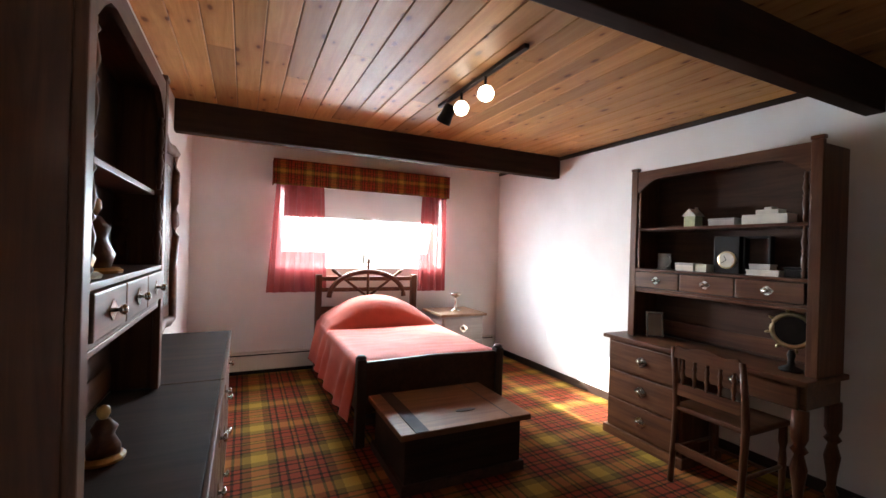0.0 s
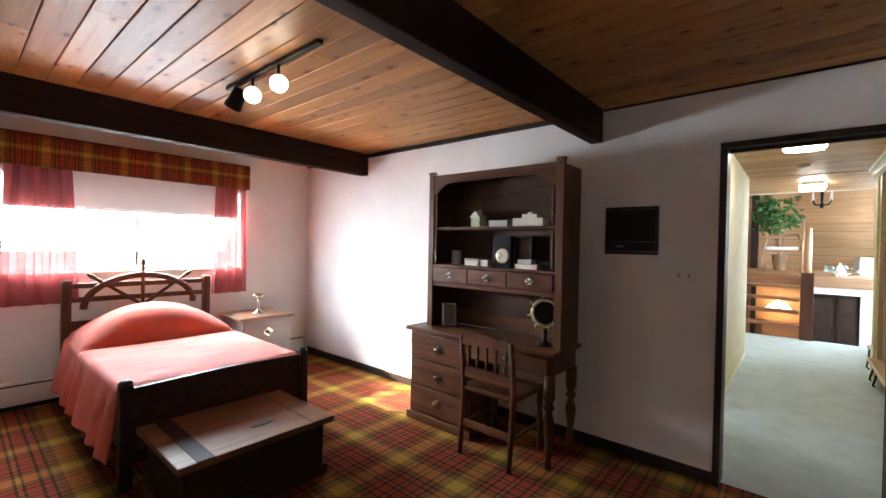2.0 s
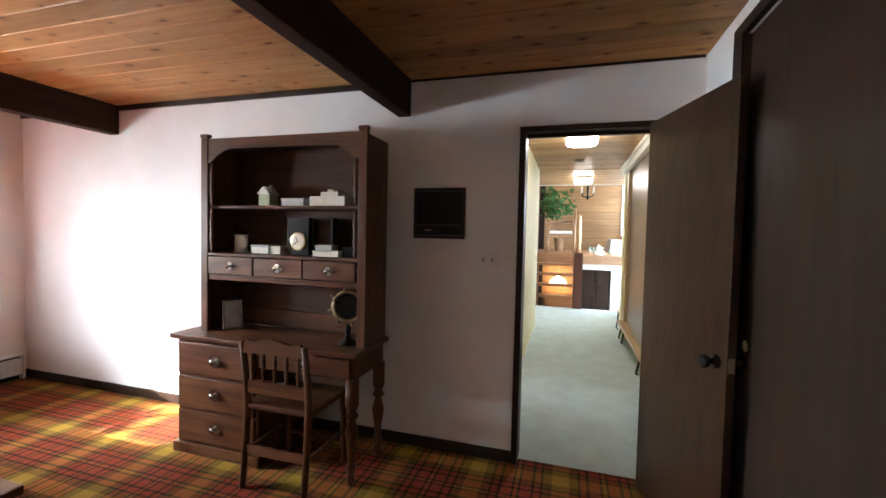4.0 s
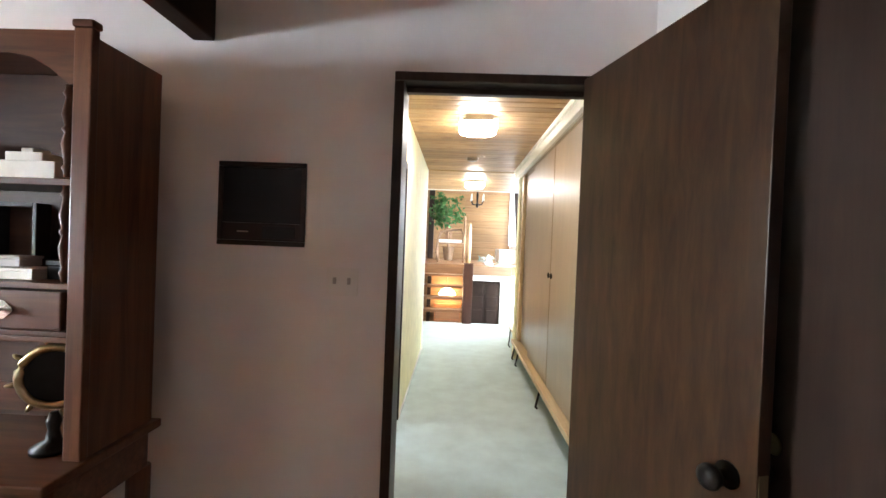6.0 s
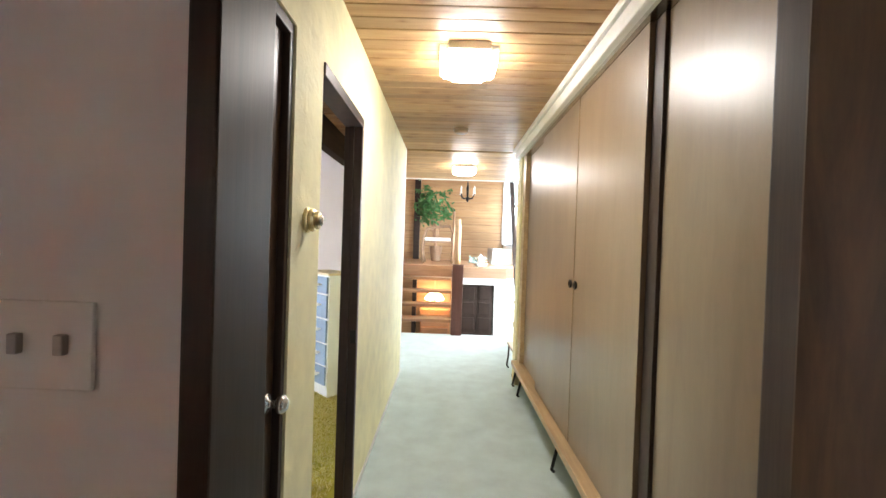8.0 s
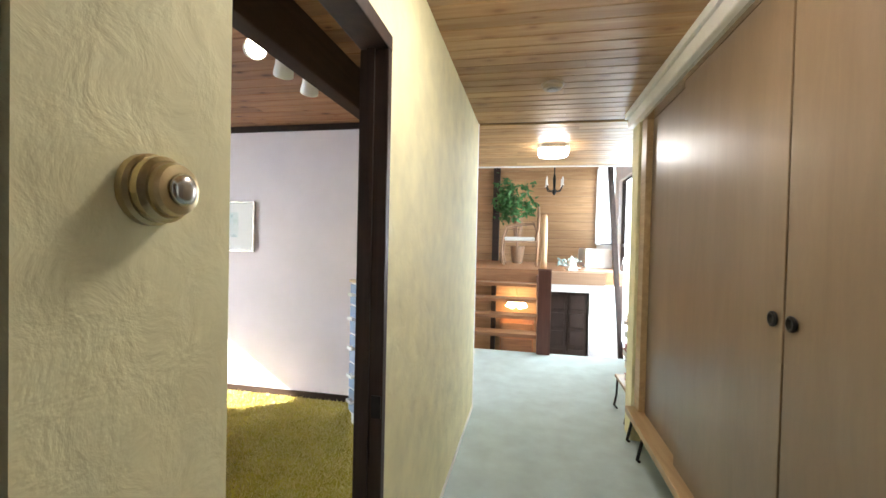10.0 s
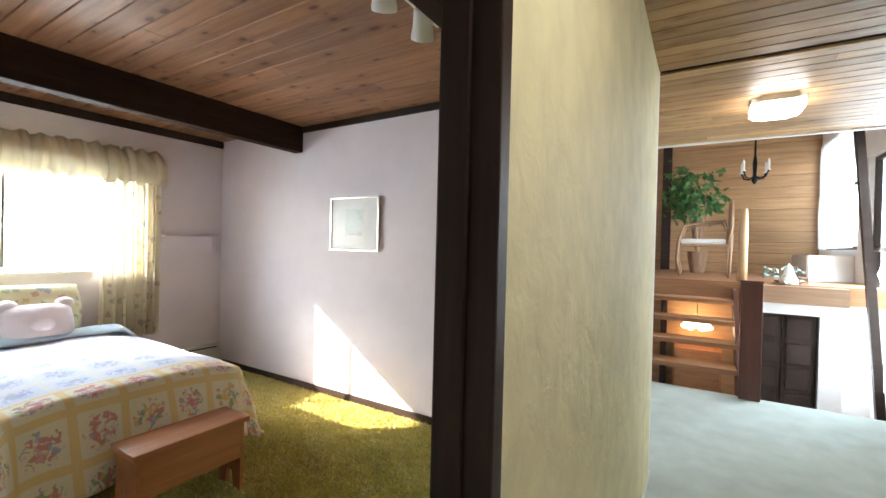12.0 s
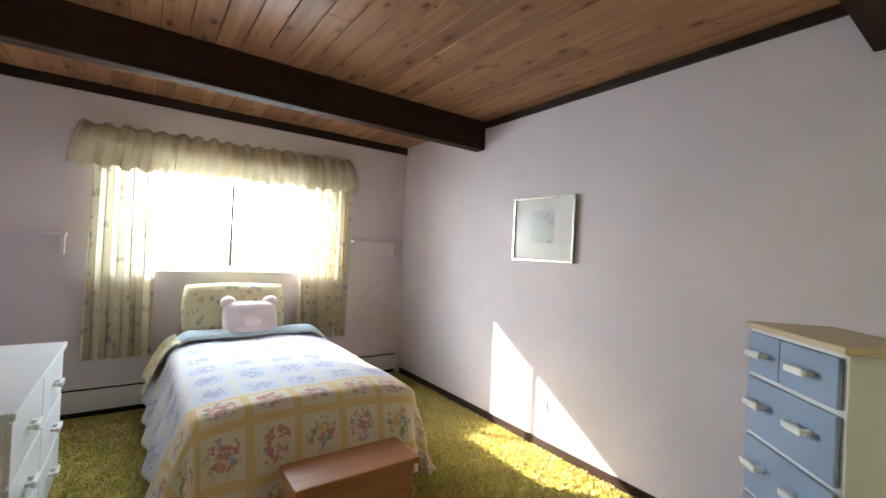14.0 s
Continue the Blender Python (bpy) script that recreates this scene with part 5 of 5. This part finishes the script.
PM = Matrix.Translation((-4.17, 2.19, 0.77)) @ Matrix.Rotation(radians(90), 4, 'Z') @ Matrix.Rotation(radians(-14), 4, 'X')
part("case", cushion(0.76, 0.42, 0.17, PM), FLORALP, pw, "", True)
bb = bmesh.new()
BM = Matrix.Translation((-4.00, 2.27, 0.70)) @ Matrix.Rotation(radians(90), 4, 'Z') @ Matrix.Rotation(radians(-22), 4, 'X')


def ball(b, c, r, m, seg=18):
    q = bmesh.ops.create_uvsphere(b, u_segments=seg, v_segments=seg // 2, radius=1.0)["verts"]
    for v in q:
        n_ = noise.noise(v.co * 9 + Vector(c) * 20) * 0.06
        v.co = m @ (Vector(c) + Vector((v.co.x * r[0], v.co.y * r[1], v.co.z * r[2])) * (1 + n_))


body_c = cushion(0.40, 0.31, 0.17, BM, 22, 0.6)
tmp = bpy.data.meshes.new("plush_form")
body_c.to_mesh(tmp)
body_c.free()
bb.from_mesh(tmp)
for s in (-1, 1):
    ball(bb, (s * 0.155, -0.005, 0.145), (0.06, 0.04, 0.05), BM, 16)
ball(bb, (0, -0.075, -0.02), (0.075, 0.035, 0.05), BM, 16)
tagged(part("plush_cushion", bb, PLUSH, None, "", True), "pale pink plush cushion with two ears, leaning on the pillow", "cushion")

bn = thing("pine_bench", (-2.10, 2.32, 0), "small orange pine box bench at the bed's foot", "bench")
part("lid", one(-2.215, -1.985, 2.05, 2.60, 0.372, 0.402, 0.006), BENCHP, bn)
part("front_board", one(-2.025, -2.007, 2.09, 2.56, 0.18, 0.3715, 0.003), BENCHP, bn)
part("back_board", one(-2.200, -2.182, 2.09, 2.56, 0.18, 0.3715, 0.003), BENCHP, bn)
part("bottom_board", one(-2.181, -2.026, 2.09, 2.56, 0.18, 0.195), BENCHP, bn)
for y in (2.07, 2.561):
    out = [(0, 0.0), (0.06, 0.0), (0.075, 0.09), (0.12, 0.09), (0.135, 0.0), (0.195, 0.0), (0.195, 0.368), (0, 0.368)]
    part("end_board", prism(out, 0.019, Matrix.Translation((-2.202, y + 0.019, 0.0035)) @ FACE_S), BENCHP, bn)


def white_handle(parent, at, ln, m):
    b = bmesh.new()
    block(b, -ln / 2, ln / 2, -0.012, 0.012, 0.018, 0.034, 0.006, Matrix.Translation(at) @ m)
    for s in (-1, 1):
        block(b, s * ln * 0.32 - 0.008, s * ln * 0.32 + 0.008, -0.007, 0.007, 0.0, 0.020, 0, Matrix.Translation(at) @ m)
    part("handle", b, TRIMW, parent, "white bar handle")


dc = thing("blue_chest", (-0.925, 3.70, 0), "white chest of drawers with pale blue fronts, set across the corner", "chest of drawers")
part("body", one(-1.10, -0.75, 3.59, 3.82, 0.09, 1.098, 0.004), WHITEP, dc)
part("top", one(-1.108, -0.742, 3.575, 3.824, 1.0985, 1.12, 0.004), TANTOP, dc, "tan laminate top")
part("plinth", one(-1.095, -0.755, 3.60, 3.815, 0.0035, 0.0895, 0.003), WHITEP, dc)
zz = [1.085, 0.925, 0.705, 0.485, 0.285, 0.105]
for a, b in zip(zz, zz[1:]):
    if a > 1.0:
        for x0, x1 in ((-1.088, -0.956), (-0.952, -0.762)):
            dr = part("drawer", one(x0, x1, 3.576, 3.5895, b + 0.012, a, 0.003), BLUE, dc, "pale blue drawer front")
            white_handle(dr, ((x0 + x1) / 2, 3.5755, (a + b) / 2 + 0.01), 0.065, FACE_S)
    else:
        dr = part("drawer", one(-1.088, -0.762, 3.576, 3.5895, b + 0.012, a - 0.006, 0.003), BLUE, dc, "pale blue drawer front")
        for x in (-1.02, -0.855):
            white_handle(dr, (x, 3.5755, (a + b) / 2 + 0.02), 0.07, FACE_S)

dc.location = (-0.783, 3.402, 0)
dc.rotation_euler = (0, 0, radians(-43))
dc.scale = (1.28, 1.2, 0.99)

wd = thing("white_dresser", (-2.80, 0.92, 0), "low white painted dresser with white handles", "dresser")
part("body", one(-3.340, -2.270, 0.712, 1.23, 0.08, 0.725, 0.004), WHITEP, wd)
part("top", one(-3.355, -2.255, 0.708, 1.255, 0.7255, 0.75, 0.004), WHITEP, wd)
part("plinth", one(-3.320, -2.290, 0.715, 1.20, 0.0035, 0.0795), WHITEP, wd)
for c in range(2):
    for i in range(3):
        a = -3.33 + c * 0.53
        z = 0.095 + i * 0.209
        dr = part("drawer", one(a + 0.006, a + 0.522, 1.2305, 1.244, z, z + 0.197, 0.003), WHITEP, wd)
        white_handle(dr, (a + 0.26, 1.2445, z + 0.10), 0.09, FACE_N)

pc = thing("picture", (-2.41, 3.83, 1.47), "framed pale print behind glass on the wall", "picture")
P0, P1, Q0, Q1 = -2.69, -2.143, 1.28, 1.736
for nm, q in (("frame_low", (P0, P1, Q0, Q0 + 0.014)), ("frame_top", (P0, P1, Q1 - 0.014, Q1)), ("frame_side", (P0, P0 + 0.014, Q0 + 0.0145, Q1 - 0.0145)), ("frame_side", (P1 - 0.014, P1, Q0 + 0.0145, Q1 - 0.0145))):
    part(nm, one(q[0], q[1], 3.812, 3.839, q[2], q[3], 0.002), CHROME, pc, "thin silvery frame edge")
part("mount", one(P0 + 0.0145, P1 - 0.0145, 3.828, 3.834, Q0 + 0.0145, Q1 - 0.0145), WHITEP, pc)
part("print", one(P0 + 0.17, P1 - 0.17, 3.8255, 3.8275, Q0 + 0.13, Q1 - 0.10), PRINT, pc, "faded blue-green print")
gl, gn, gll, gb_ = base_mat("picture_glass", 0.04)
gb_.inputs["Alpha"].default_value = 0.10
part("glass", one(P0 + 0.0145, P1 - 0.0145, 3.820, 3.8225, Q0 + 0.0145, Q1 - 0.0145), gl, pc, "reflective picture glass").visible_shadow = False
ol = thing("wall_outlet", (-2.27, 3.838, 0.36), "small white wall outlet above the baseboard", "outlet")
part("plate", one(-2.38, -2.31, 3.832, 3.839, 0.25, 0.36, 0.002), TRIMW, ol)
for z in (0.28, 0.32):
    part("socket", turned([(0.014, 0), (0.014, 0.002)], Matrix.Translation((-2.345, 3.832, z + 0.005)) @ FACE_S, 14), ENAMEL, ol)


def ledge(y0, y1, z, label, bracket):
    t = thing("wall_shelf", (-4.34, (y0 + y1) / 2, z), label, "shelf", "white wall shelves")
    part("board", one(-4.379, -4.30, y0, y1, z, z + 0.018, 0.003), BED2W, t)
    part("bracket", one(-4.379, -4.32, bracket - 0.012, bracket + 0.012, z - 0.13, z - 0.0005, 0.003), BED2W, t)


ledge(0.72, 1.12, 1.30, "narrow white wall shelf on a bracket beside the curtain", 1.10)
ledge(3.24, 3.80, 1.365, "narrow white wall shelf between curtain and corner", 3.75)

curtain("curtain", -4.29, 1.24, 1.62, 0.42, 1.90, 5, 0.046, FLORALC, "cream flowered curtain hanging beside the window", flare=0.1, group="flowered curtains")
curtain("curtain", -4.29, 2.72, 3.18, 0.45, 1.92, 6, 0.042, FLORALC, "cream flowered curtain hanging beside the window", flare=0.02, group="flowered curtains")
vl = thing("ruffled_valance", (-4.28, 2.17, 1.95), "gathered cream valance with ruffled edges over the window", "valance")


def ruffle_fn(u, v):
    y = 1.10 + u * 2.13 + (0.5 - u) * 0.13 * v
    ph = u * 46 * math.pi
    puff = math.sin(v * math.pi) ** 0.8
    e = abs(2 * v - 1)
    x = -4.27 + 0.075 * puff + (0.018 * e + 0.008) * math.sin(ph + 1.3 * math.sin(u * 23))
    z = 1.80 + v * 0.30 + 0.045 * u + 0.014 * e * math.sin(ph * 0.7 + u * 9) + 0.01 * noise.noise(Vector((u * 30, v * 3, 0)))
    return Vector((x, y + 0.008 * math.sin(ph * 1.7), z))


part("gathered_cloth", grid_sheet(260, 14, ruffle_fn, 0.003), VALANCE, vl, "", True)
part("valance_rod", one(-4.379, -4.25, 1.2, 3.15, 1.94, 1.955), VALANCE, vl)

t2 = thing("track_light", (-1.02, 2.5, H), "white ceiling track with three small spot heads", "track light")
part("track", one(-1.035, -1.005, 2.1, 2.9, 2.39, 2.411, 0.003), TRIMW, t2)
for y, lit in ((2.25, True), (2.49, False), (2.76, False)):
    part("spot_stem", tube([(-1.02, y, 2.39), (-1.02, y, 2.345)], 0.008, 8), TRIMW, t2)
    spot_head(t2, (-1.02, y, 2.31), (0.6, 0.6, 1.55) if lit else (-1.4, y + 0.5, 1.6), lit, TRIMW)

# shag pile: many small blades
rng = np.random.default_rng(7)
N = 120000
px = rng.uniform(-4.30, -0.30, N)
py = rng.uniform(0.72, 3.82, N)
keep = ~((px < -2.55) & (py > 1.95) & (py < 2.7))
px, py = px[keep], py[keep]
N = len(px)
ang = rng.uniform(0, 2 * np.pi, N)
lean = rng.uniform(0.008, 0.026, N)
la = rng.uniform(0, 2 * np.pi, N)
ht = rng.uniform(0.010, 0.024, N)
wd_ = rng.uniform(0.0018, 0.0042, N)
V = np.zeros((N, 5, 3))
cx_, sy_ = np.cos(ang) * wd_, np.sin(ang) * wd_
for k, (f1, fz, wk) in enumerate(((0, 0, 1), (0, 0, -1), (0.5, 0.6, -0.8), (0.5, 0.6, 0.8), (1.0, 1.0, 0))):
    V[:, k, 0] = px + np.cos(la) * lean * f1 + cx_ * wk
    V[:, k, 1] = py + np.sin(la) * lean * f1 + sy_ * wk
    V[:, k, 2] = 0.0015 + ht * fz
idx = np.arange(N)[:, None] * 5
faces = [tuple(r) for r in (idx + np.array([[0, 1, 2, 3]])).tolist()] + [tuple(r) for r in (idx + np.array([[3, 2, 4]])).tolist()]
me = bpy.data.meshes.new("shag_pile")
me.from_pydata(V.reshape(-1, 3).tolist(), [], faces)
me.materials.append(SHAG)
tagged(new("shag_pile", me), "deep green and gold shag carpet pile", "carpet", kind="stuff")

# ---- landing, stairs and the rooms beyond ----
st = thing("staircase", (-0.15, 6.6, 0), "open wooden stairs rising to the upper floor", "stairs")
for i in range(4):
    part("tread", one(-0.72, 0.41, 6.10 + i * 0.25, 6.37 + i * 0.25, 0.16 + i * 0.2, 0.21 + i * 0.2, 0.006), TREAD, st)
for x in (-0.76, 0.415):
    out = [(0, -0.25), (0.18, -0.25), (1.20, 0.62), (1.20, 0.82), (1.02, 0.82), (0, 0.0)]
    part("stringer", prism(out, 0.04, Matrix.Translation((x, 6.06, 0.1)) @ FACE_E), NEWEL, st)
nw = thing("newel_post", (0.49, 6.0, 0), "square red-brown newel post at the landing's edge", "post")
part("shaft", one(0.41, 0.575, 5.93, 6.028, -0.003, 1.075, 0.008), NEWEL, nw)
part("cap", one(0.405, 0.58, 5.925, 6.03, 1.0755, 1.092, 0.006), NEWEL, nw)
lp = thing("log_post", (0.52, 7.4, 1.0), "peeled pale log post on the upper floor", "post")
part("log", turned([(0.055, 0), (0.05, 0.2), (0.052, 0.5), (0.047, 0.75), (0.04, 0.88)], Matrix.Translation((0.52, 7.40, 1.001)), 16), LOG, lp, "", True)

pn = thing("carved_cabinet", (1.0, 7.5, -1.5), "tall dark carved wooden cabinet below the upper floor", "cabinet")
part("body", one(0.58, 1.21, 7.33, 7.70, -1.499, 0.69, 0.006), DARKCL, pn)
for i, x in enumerate((0.60, 0.90)):
    dd = part("door", one(x, x + 0.29, 7.305, 7.3295, -1.4, 0.67, 0.004), JAMB, pn)
    for k in range(7):
        z = -1.32 + k * 0.285
        part("raised_panel", one(x + 0.035, x + 0.255, 7.290, 7.3045, z, z + 0.23, 0.008), DARKCL, dd)
structure("wall_under_upper", one(0.56, 1.75, 7.72, 7.80, -1.5, 0.799), WHITE, "white wall under the upper floor", "wall")
structure("wall_lower_side", one(1.22, 1.42, 7.28, 7.719, -1.5, 0.799), WHITE, "white pier beside the carved cabinet", "wall")
structure("fascia_strip", one(0.57, 1.42, 7.13, 7.248, 0.68, 0.798), WHITE, "white strip below the upper floor's edge", "trim")
structure("wall_lower_back", one(-2.45, 0.60, 9.25, 9.35, -1.5, 0.799), PANEL, "tan boarded wall of the lower room", "wall")

ll = thing("lower_lamp", (0.07, 8.9, 0.8), "hanging lamp with a glowing scalloped shade in the lower room", "lamp")
part("cord", tube([(0.07, 8.9, 0.798), (0.07, 8.9, 0.34)], 0.006, 8), BRASS, ll)
part("shade", turned([(0.20, 0.0), (0.18, 0.05), (0.10, 0.12), (0.04, 0.15), (0.03, 0.16)], Matrix.Translation((0.07, 8.9, 0.18)), 20), ORANGEL, ll, "glowing white glass shade", True)
for i in range(6):
    a = 2 * math.pi * i / 6
    part("scallop", turned([(0.01, -0.05), (0.05, -0.03), (0.06, 0.0)], Matrix.Translation((0.07 + 0.16 * math.cos(a), 8.9 + 0.16 * math.sin(a), 0.18)), 12), ORANGEL, ll, "", True)
bc = thing("lower_bookcase", (0.1, 9.1, -1.5), "orange-lit wooden dresser in the lower room", "cabinet")
part("body", one(-0.25, 0.42, 9.0, 9.24, -1.499, -0.1, 0.01), BENCHP, bc)
for k in range(4):
    part("drawer", one(-0.22, 0.39, 8.98, 8.9995, -1.4 + k * 0.31, -1.13 + k * 0.31, 0.006), TREAD, bc)
structure("lower_dark_post", one(-0.45, -0.36, 9.1, 9.249, -1.5, 0.799), DTRIM, "dark upright in the lower room", "post")

# rattan chair on the upper floor
rc = thing("rattan_chair", (0.12, 8.35, 1.0), "bent rattan armchair with a pale seat cushion", "chair")
for s in (-1, 1):
    x = 0.12 + s * 0.25
    part("side_loop", tube([(x, 8.12, 1.002), (x, 8.08, 1.2), (x, 8.1, 1.45), (x, 8.15, 1.62), (x, 8.35, 1.66), (x, 8.55, 1.68), (x, 8.62, 1.5), (x, 8.6, 1.002)], 0.016, 8), WICKER, rc, "", True)
    part("curl", tube([(x - s * 0.02, 8.08, 1.05), (x - s * 0.12, 8.08, 1.16), (x - s * 0.20, 8.08, 1.28), (x - s * 0.10, 8.08, 1.38)], 0.011, 8), WICKER, rc, "", True)
part("back_hoop", tube([(0.12 - 0.24, 8.58, 1.4)] + [(0.12 + 0.26 * math.cos(a), 8.62, 1.6 + 0.34 * math.sin(a)) for a in [math.pi - math.pi * i / 12 for i in range(13)]] + [(0.12 + 0.24, 8.58, 1.4)], 0.016, 8), WICKER, rc, "", True)
for k in range(7):
    x = 0.12 - 0.18 + k * 0.06
    part("back_cane", tube([(x, 8.59, 1.42), (x, 8.62, 1.6 + 0.32 * math.sqrt(max(0, 1 - ((x - 0.12) / 0.26) ** 2)))], 0.007, 6), WICKER, rc)
part("seat_frame", one(-0.13, 0.37, 8.10, 8.60, 1.37, 1.40, 0.01), WICKER, rc)
part("seat_cushion", one(-0.11, 0.35, 8.12, 8.57, 1.4005, 1.46, 0.025), SHEER, rc, "pale seat cushion")
rc.rotation_euler = (0, 0, radians(-90))
rc.scale = (1.2, 1.2, 1.15)
structure("upper_dark_post", one(-0.55, -0.40, 10.15, 10.26, 1.0, 3.849), DTRIM, "dark upright against the boarded wall", "post")


def potted(name, at, r, h, n_leaf, size, label, seed, pot_h, material):
    t = thing(name, at, label, "plant")
    x, y, z = at
    rg = random.Random(seed)
    part("pot", turned([(0.10, 0), (0.14, pot_h * 0.7), (0.15, pot_h), (0.13, pot_h), (0.12, pot_h * 0.9)], Matrix.Translation((x, y, z + 0.001)), 18), WICKER, t)
    stems = bmesh.new()
    leaves = bmesh.new()
    for i in range(16):
        a = rg.uniform(0, 6.28)
        e = Vector((x + math.cos(a) * r * rg.uniform(.3, 1), y + math.sin(a) * r * rg.uniform(.3, 1), z + pot_h + h * rg.uniform(.45, 1)))
        mid = Vector((x, y, z + pot_h + h * 0.45)).lerp(e, 0.4)
        tube([(x, y, z + pot_h * 0.8), mid, e], [0.012, 0.008, 0.003], 5, stems)
        for k in range(n_leaf // 16):
            u = rg.uniform(0.15, 1.1)
            c = mid.lerp(e, u) + Vector((rg.gauss(0, .07), rg.gauss(0, .07), rg.gauss(0, .07)))
            m = Matrix.Translation(c) @ Euler((rg.uniform(-1.2, 1.2), rg.uniform(-1.2, 1.2), rg.uniform(0, 6.28))).to_matrix().to_4x4()
            L = size * rg.uniform(.6, 1.2)
            vs = [leaves.verts.new(m @ Vector(q)) for q in ((0, 0, 0), (L * .3, L * .22, .01), (L * .7, L * .16, 0), (L, 0, -L * .15), (L * .7, -L * .16, 0), (L * .3, -L * .22, .01))]
            leaves.faces.new(vs)
    part("stems", stems, TREAD, t)
    tagged(part("leaves", leaves, material, t, "green leaves"), kind="stuff")


potted("tall_plant", (0.05, 9.3, 1.0), 0.48, 1.35, 560, 0.15, "tall leafy green plant in a pot on the upper floor", 11, 0.35, LEAF)
potted("small_plant", (0.98, 7.5, 1.003), 0.24, 0.06, 64, 0.08, "small low pale plant on the upper floor's edge", 12, 0.03, SAGE)
fl = thing("white_ornament", (0.95, 7.34, 1.003), "white cone-shaped ornament on the upper floor's edge", "ornament")
part("cone", turned([(0.09, 0), (0.085, 0.05), (0.05, 0.12), (0.045, 0.16), (0.02, 0.2), (0.004, 0.23)], Matrix.Translation((0.95, 7.34, 1.004)), 14), TRIMW, fl, "", True)
wb = thing("white_cabinet", (1.5, 8.9, 1.0), "low white cabinet under the upper window", "cabinet")
part("body", one(1.30, 1.745, 8.4, 9.5, 1.001, 1.34, 0.006), WHITEP, wb)
part("door", one(1.285, 1.2995, 8.42, 8.93, 1.02, 1.32, 0.004), WHITEP, wb)
part("door", one(1.285, 1.2995, 8.95, 9.48, 1.02, 1.32, 0.004), WHITEP, wb)

cd = thing("chandelier", (0.72, 8.6, 3.0), "wrought iron chandelier with candle tubes", "chandelier")
part("chain", tube([(0.72, 8.6, 3.848), (0.72, 8.6, 2.75)], 0.012, 8), IRON, cd)
part("stem", turned([(0.01, 0), (0.04, 0.05), (0.02, 0.12), (0.03, 0.3), (0.012, 0.42)], Matrix.Translation((0.72, 8.6, 2.33)), 14), IRON, cd, "", True)
for i in range(4):
    a = math.pi / 4 + i * math.pi / 2
    u = Vector((math.cos(a), math.sin(a), 0))
    c = Vector((0.72, 8.6, 2.45))
    part("arm", tube([c, c + u * 0.08 - Vector((0, 0, .05)), c + u * 0.16 - Vector((0, 0, .03)), c + u * 0.2 + Vector((0, 0, .05))], 0.01, 8), IRON, cd, "", True)
    part("candle", turned([(0.03, 0), (0.03, 0.01), (0.016, 0.012), (0.016, 0.13), (0.006, 0.16)], Matrix.Translation(c + u * 0.2 + Vector((0, 0, .052))), 12), TRIMW, cd, "white candle tube")

curtain("sheer_curtain", 1.70, 8.4, 10.0, 1.44, 3.05, 13, 0.03, SHEER, "white sheer curtain at the upper window", group="sheer curtains")
curtain("sheer_curtain", 1.66, 5.50, 6.92, 0.03, 2.36, 13, 0.035, SHEER, "long white sheer curtain at the landing window", group="sheer curtains")
rl = thing("leaning_post", (1.66, 7.05, -1.5), "tall dark wooden post leaning beside the stair window", "post")
part("shaft", tube([(1.66, 7.05, -1.498), (1.66, 7.05, -0.34), (1.44, 7.05, 2.5), (1.335, 7.05, 3.848)], 0.05, 4), DTRIM, rl)

# low stand with books past the closet's end
bk = thing("metal_stand", (1.2, 4.1, 0), "low wooden stand on thin black metal legs", "stand")
part("shelf", one(1.045, 1.38, 3.90, 4.34, 0.27, 0.295, 0.004), OAK, bk)
for x in (1.065, 1.36):
    for y in (3.92, 4.32):
        part("leg", tube([(x, y, 0.2695), (x - 0.005, y, 0.12), (x - 0.02, y, 0.03), (x + 0.005, y, -0.003)], 0.009, 8), IRON, bk, "", True)
rg = random.Random(5)
BOOKM = [paint("book_cover_" + c, v, 0.6, 0.1, 12, 0.1) for c, v in (("red", (0.35, 0.07, 0.05)), ("green", (0.10, 0.20, 0.12)), ("cream", (0.62, 0.56, 0.44)), ("blue", (0.10, 0.14, 0.28)), ("tan", (0.42, 0.27, 0.14)))]
z = 0.2955
for k in range(13):
    h = rg.uniform(0.03, 0.06)
    w_ = rg.uniform(0.18, 0.26)
    d_ = rg.uniform(0.15, 0.22)
    m = Matrix.Translation((1.19 + rg.uniform(-.02, .02), 4.10, z)) @ Matrix.Rotation(rg.uniform(-.25, .25), 4, 'Z')
    t = thing("book", (1.19, 4.10, z), "book lying flat in a leaning pile on the stand", "book", "pile of books")
    part("cover", one(-d_ / 2, d_ / 2, -w_ / 2, w_ / 2, 0.0005, 0.004, 0, m), BOOKM[k % 5], t)
    part("pages", one(-d_ / 2 + .006, d_ / 2 - .004, -w_ / 2 + .005, w_ / 2 - .005, 0.0042, h - .0045, 0, m), CERAM, t, "pale page block")
    part("upper_cover", one(-d_ / 2, d_ / 2, -w_ / 2, w_ / 2, h - .004, h, 0, m), BOOKM[k % 5], t)
    z += h + 0.0005
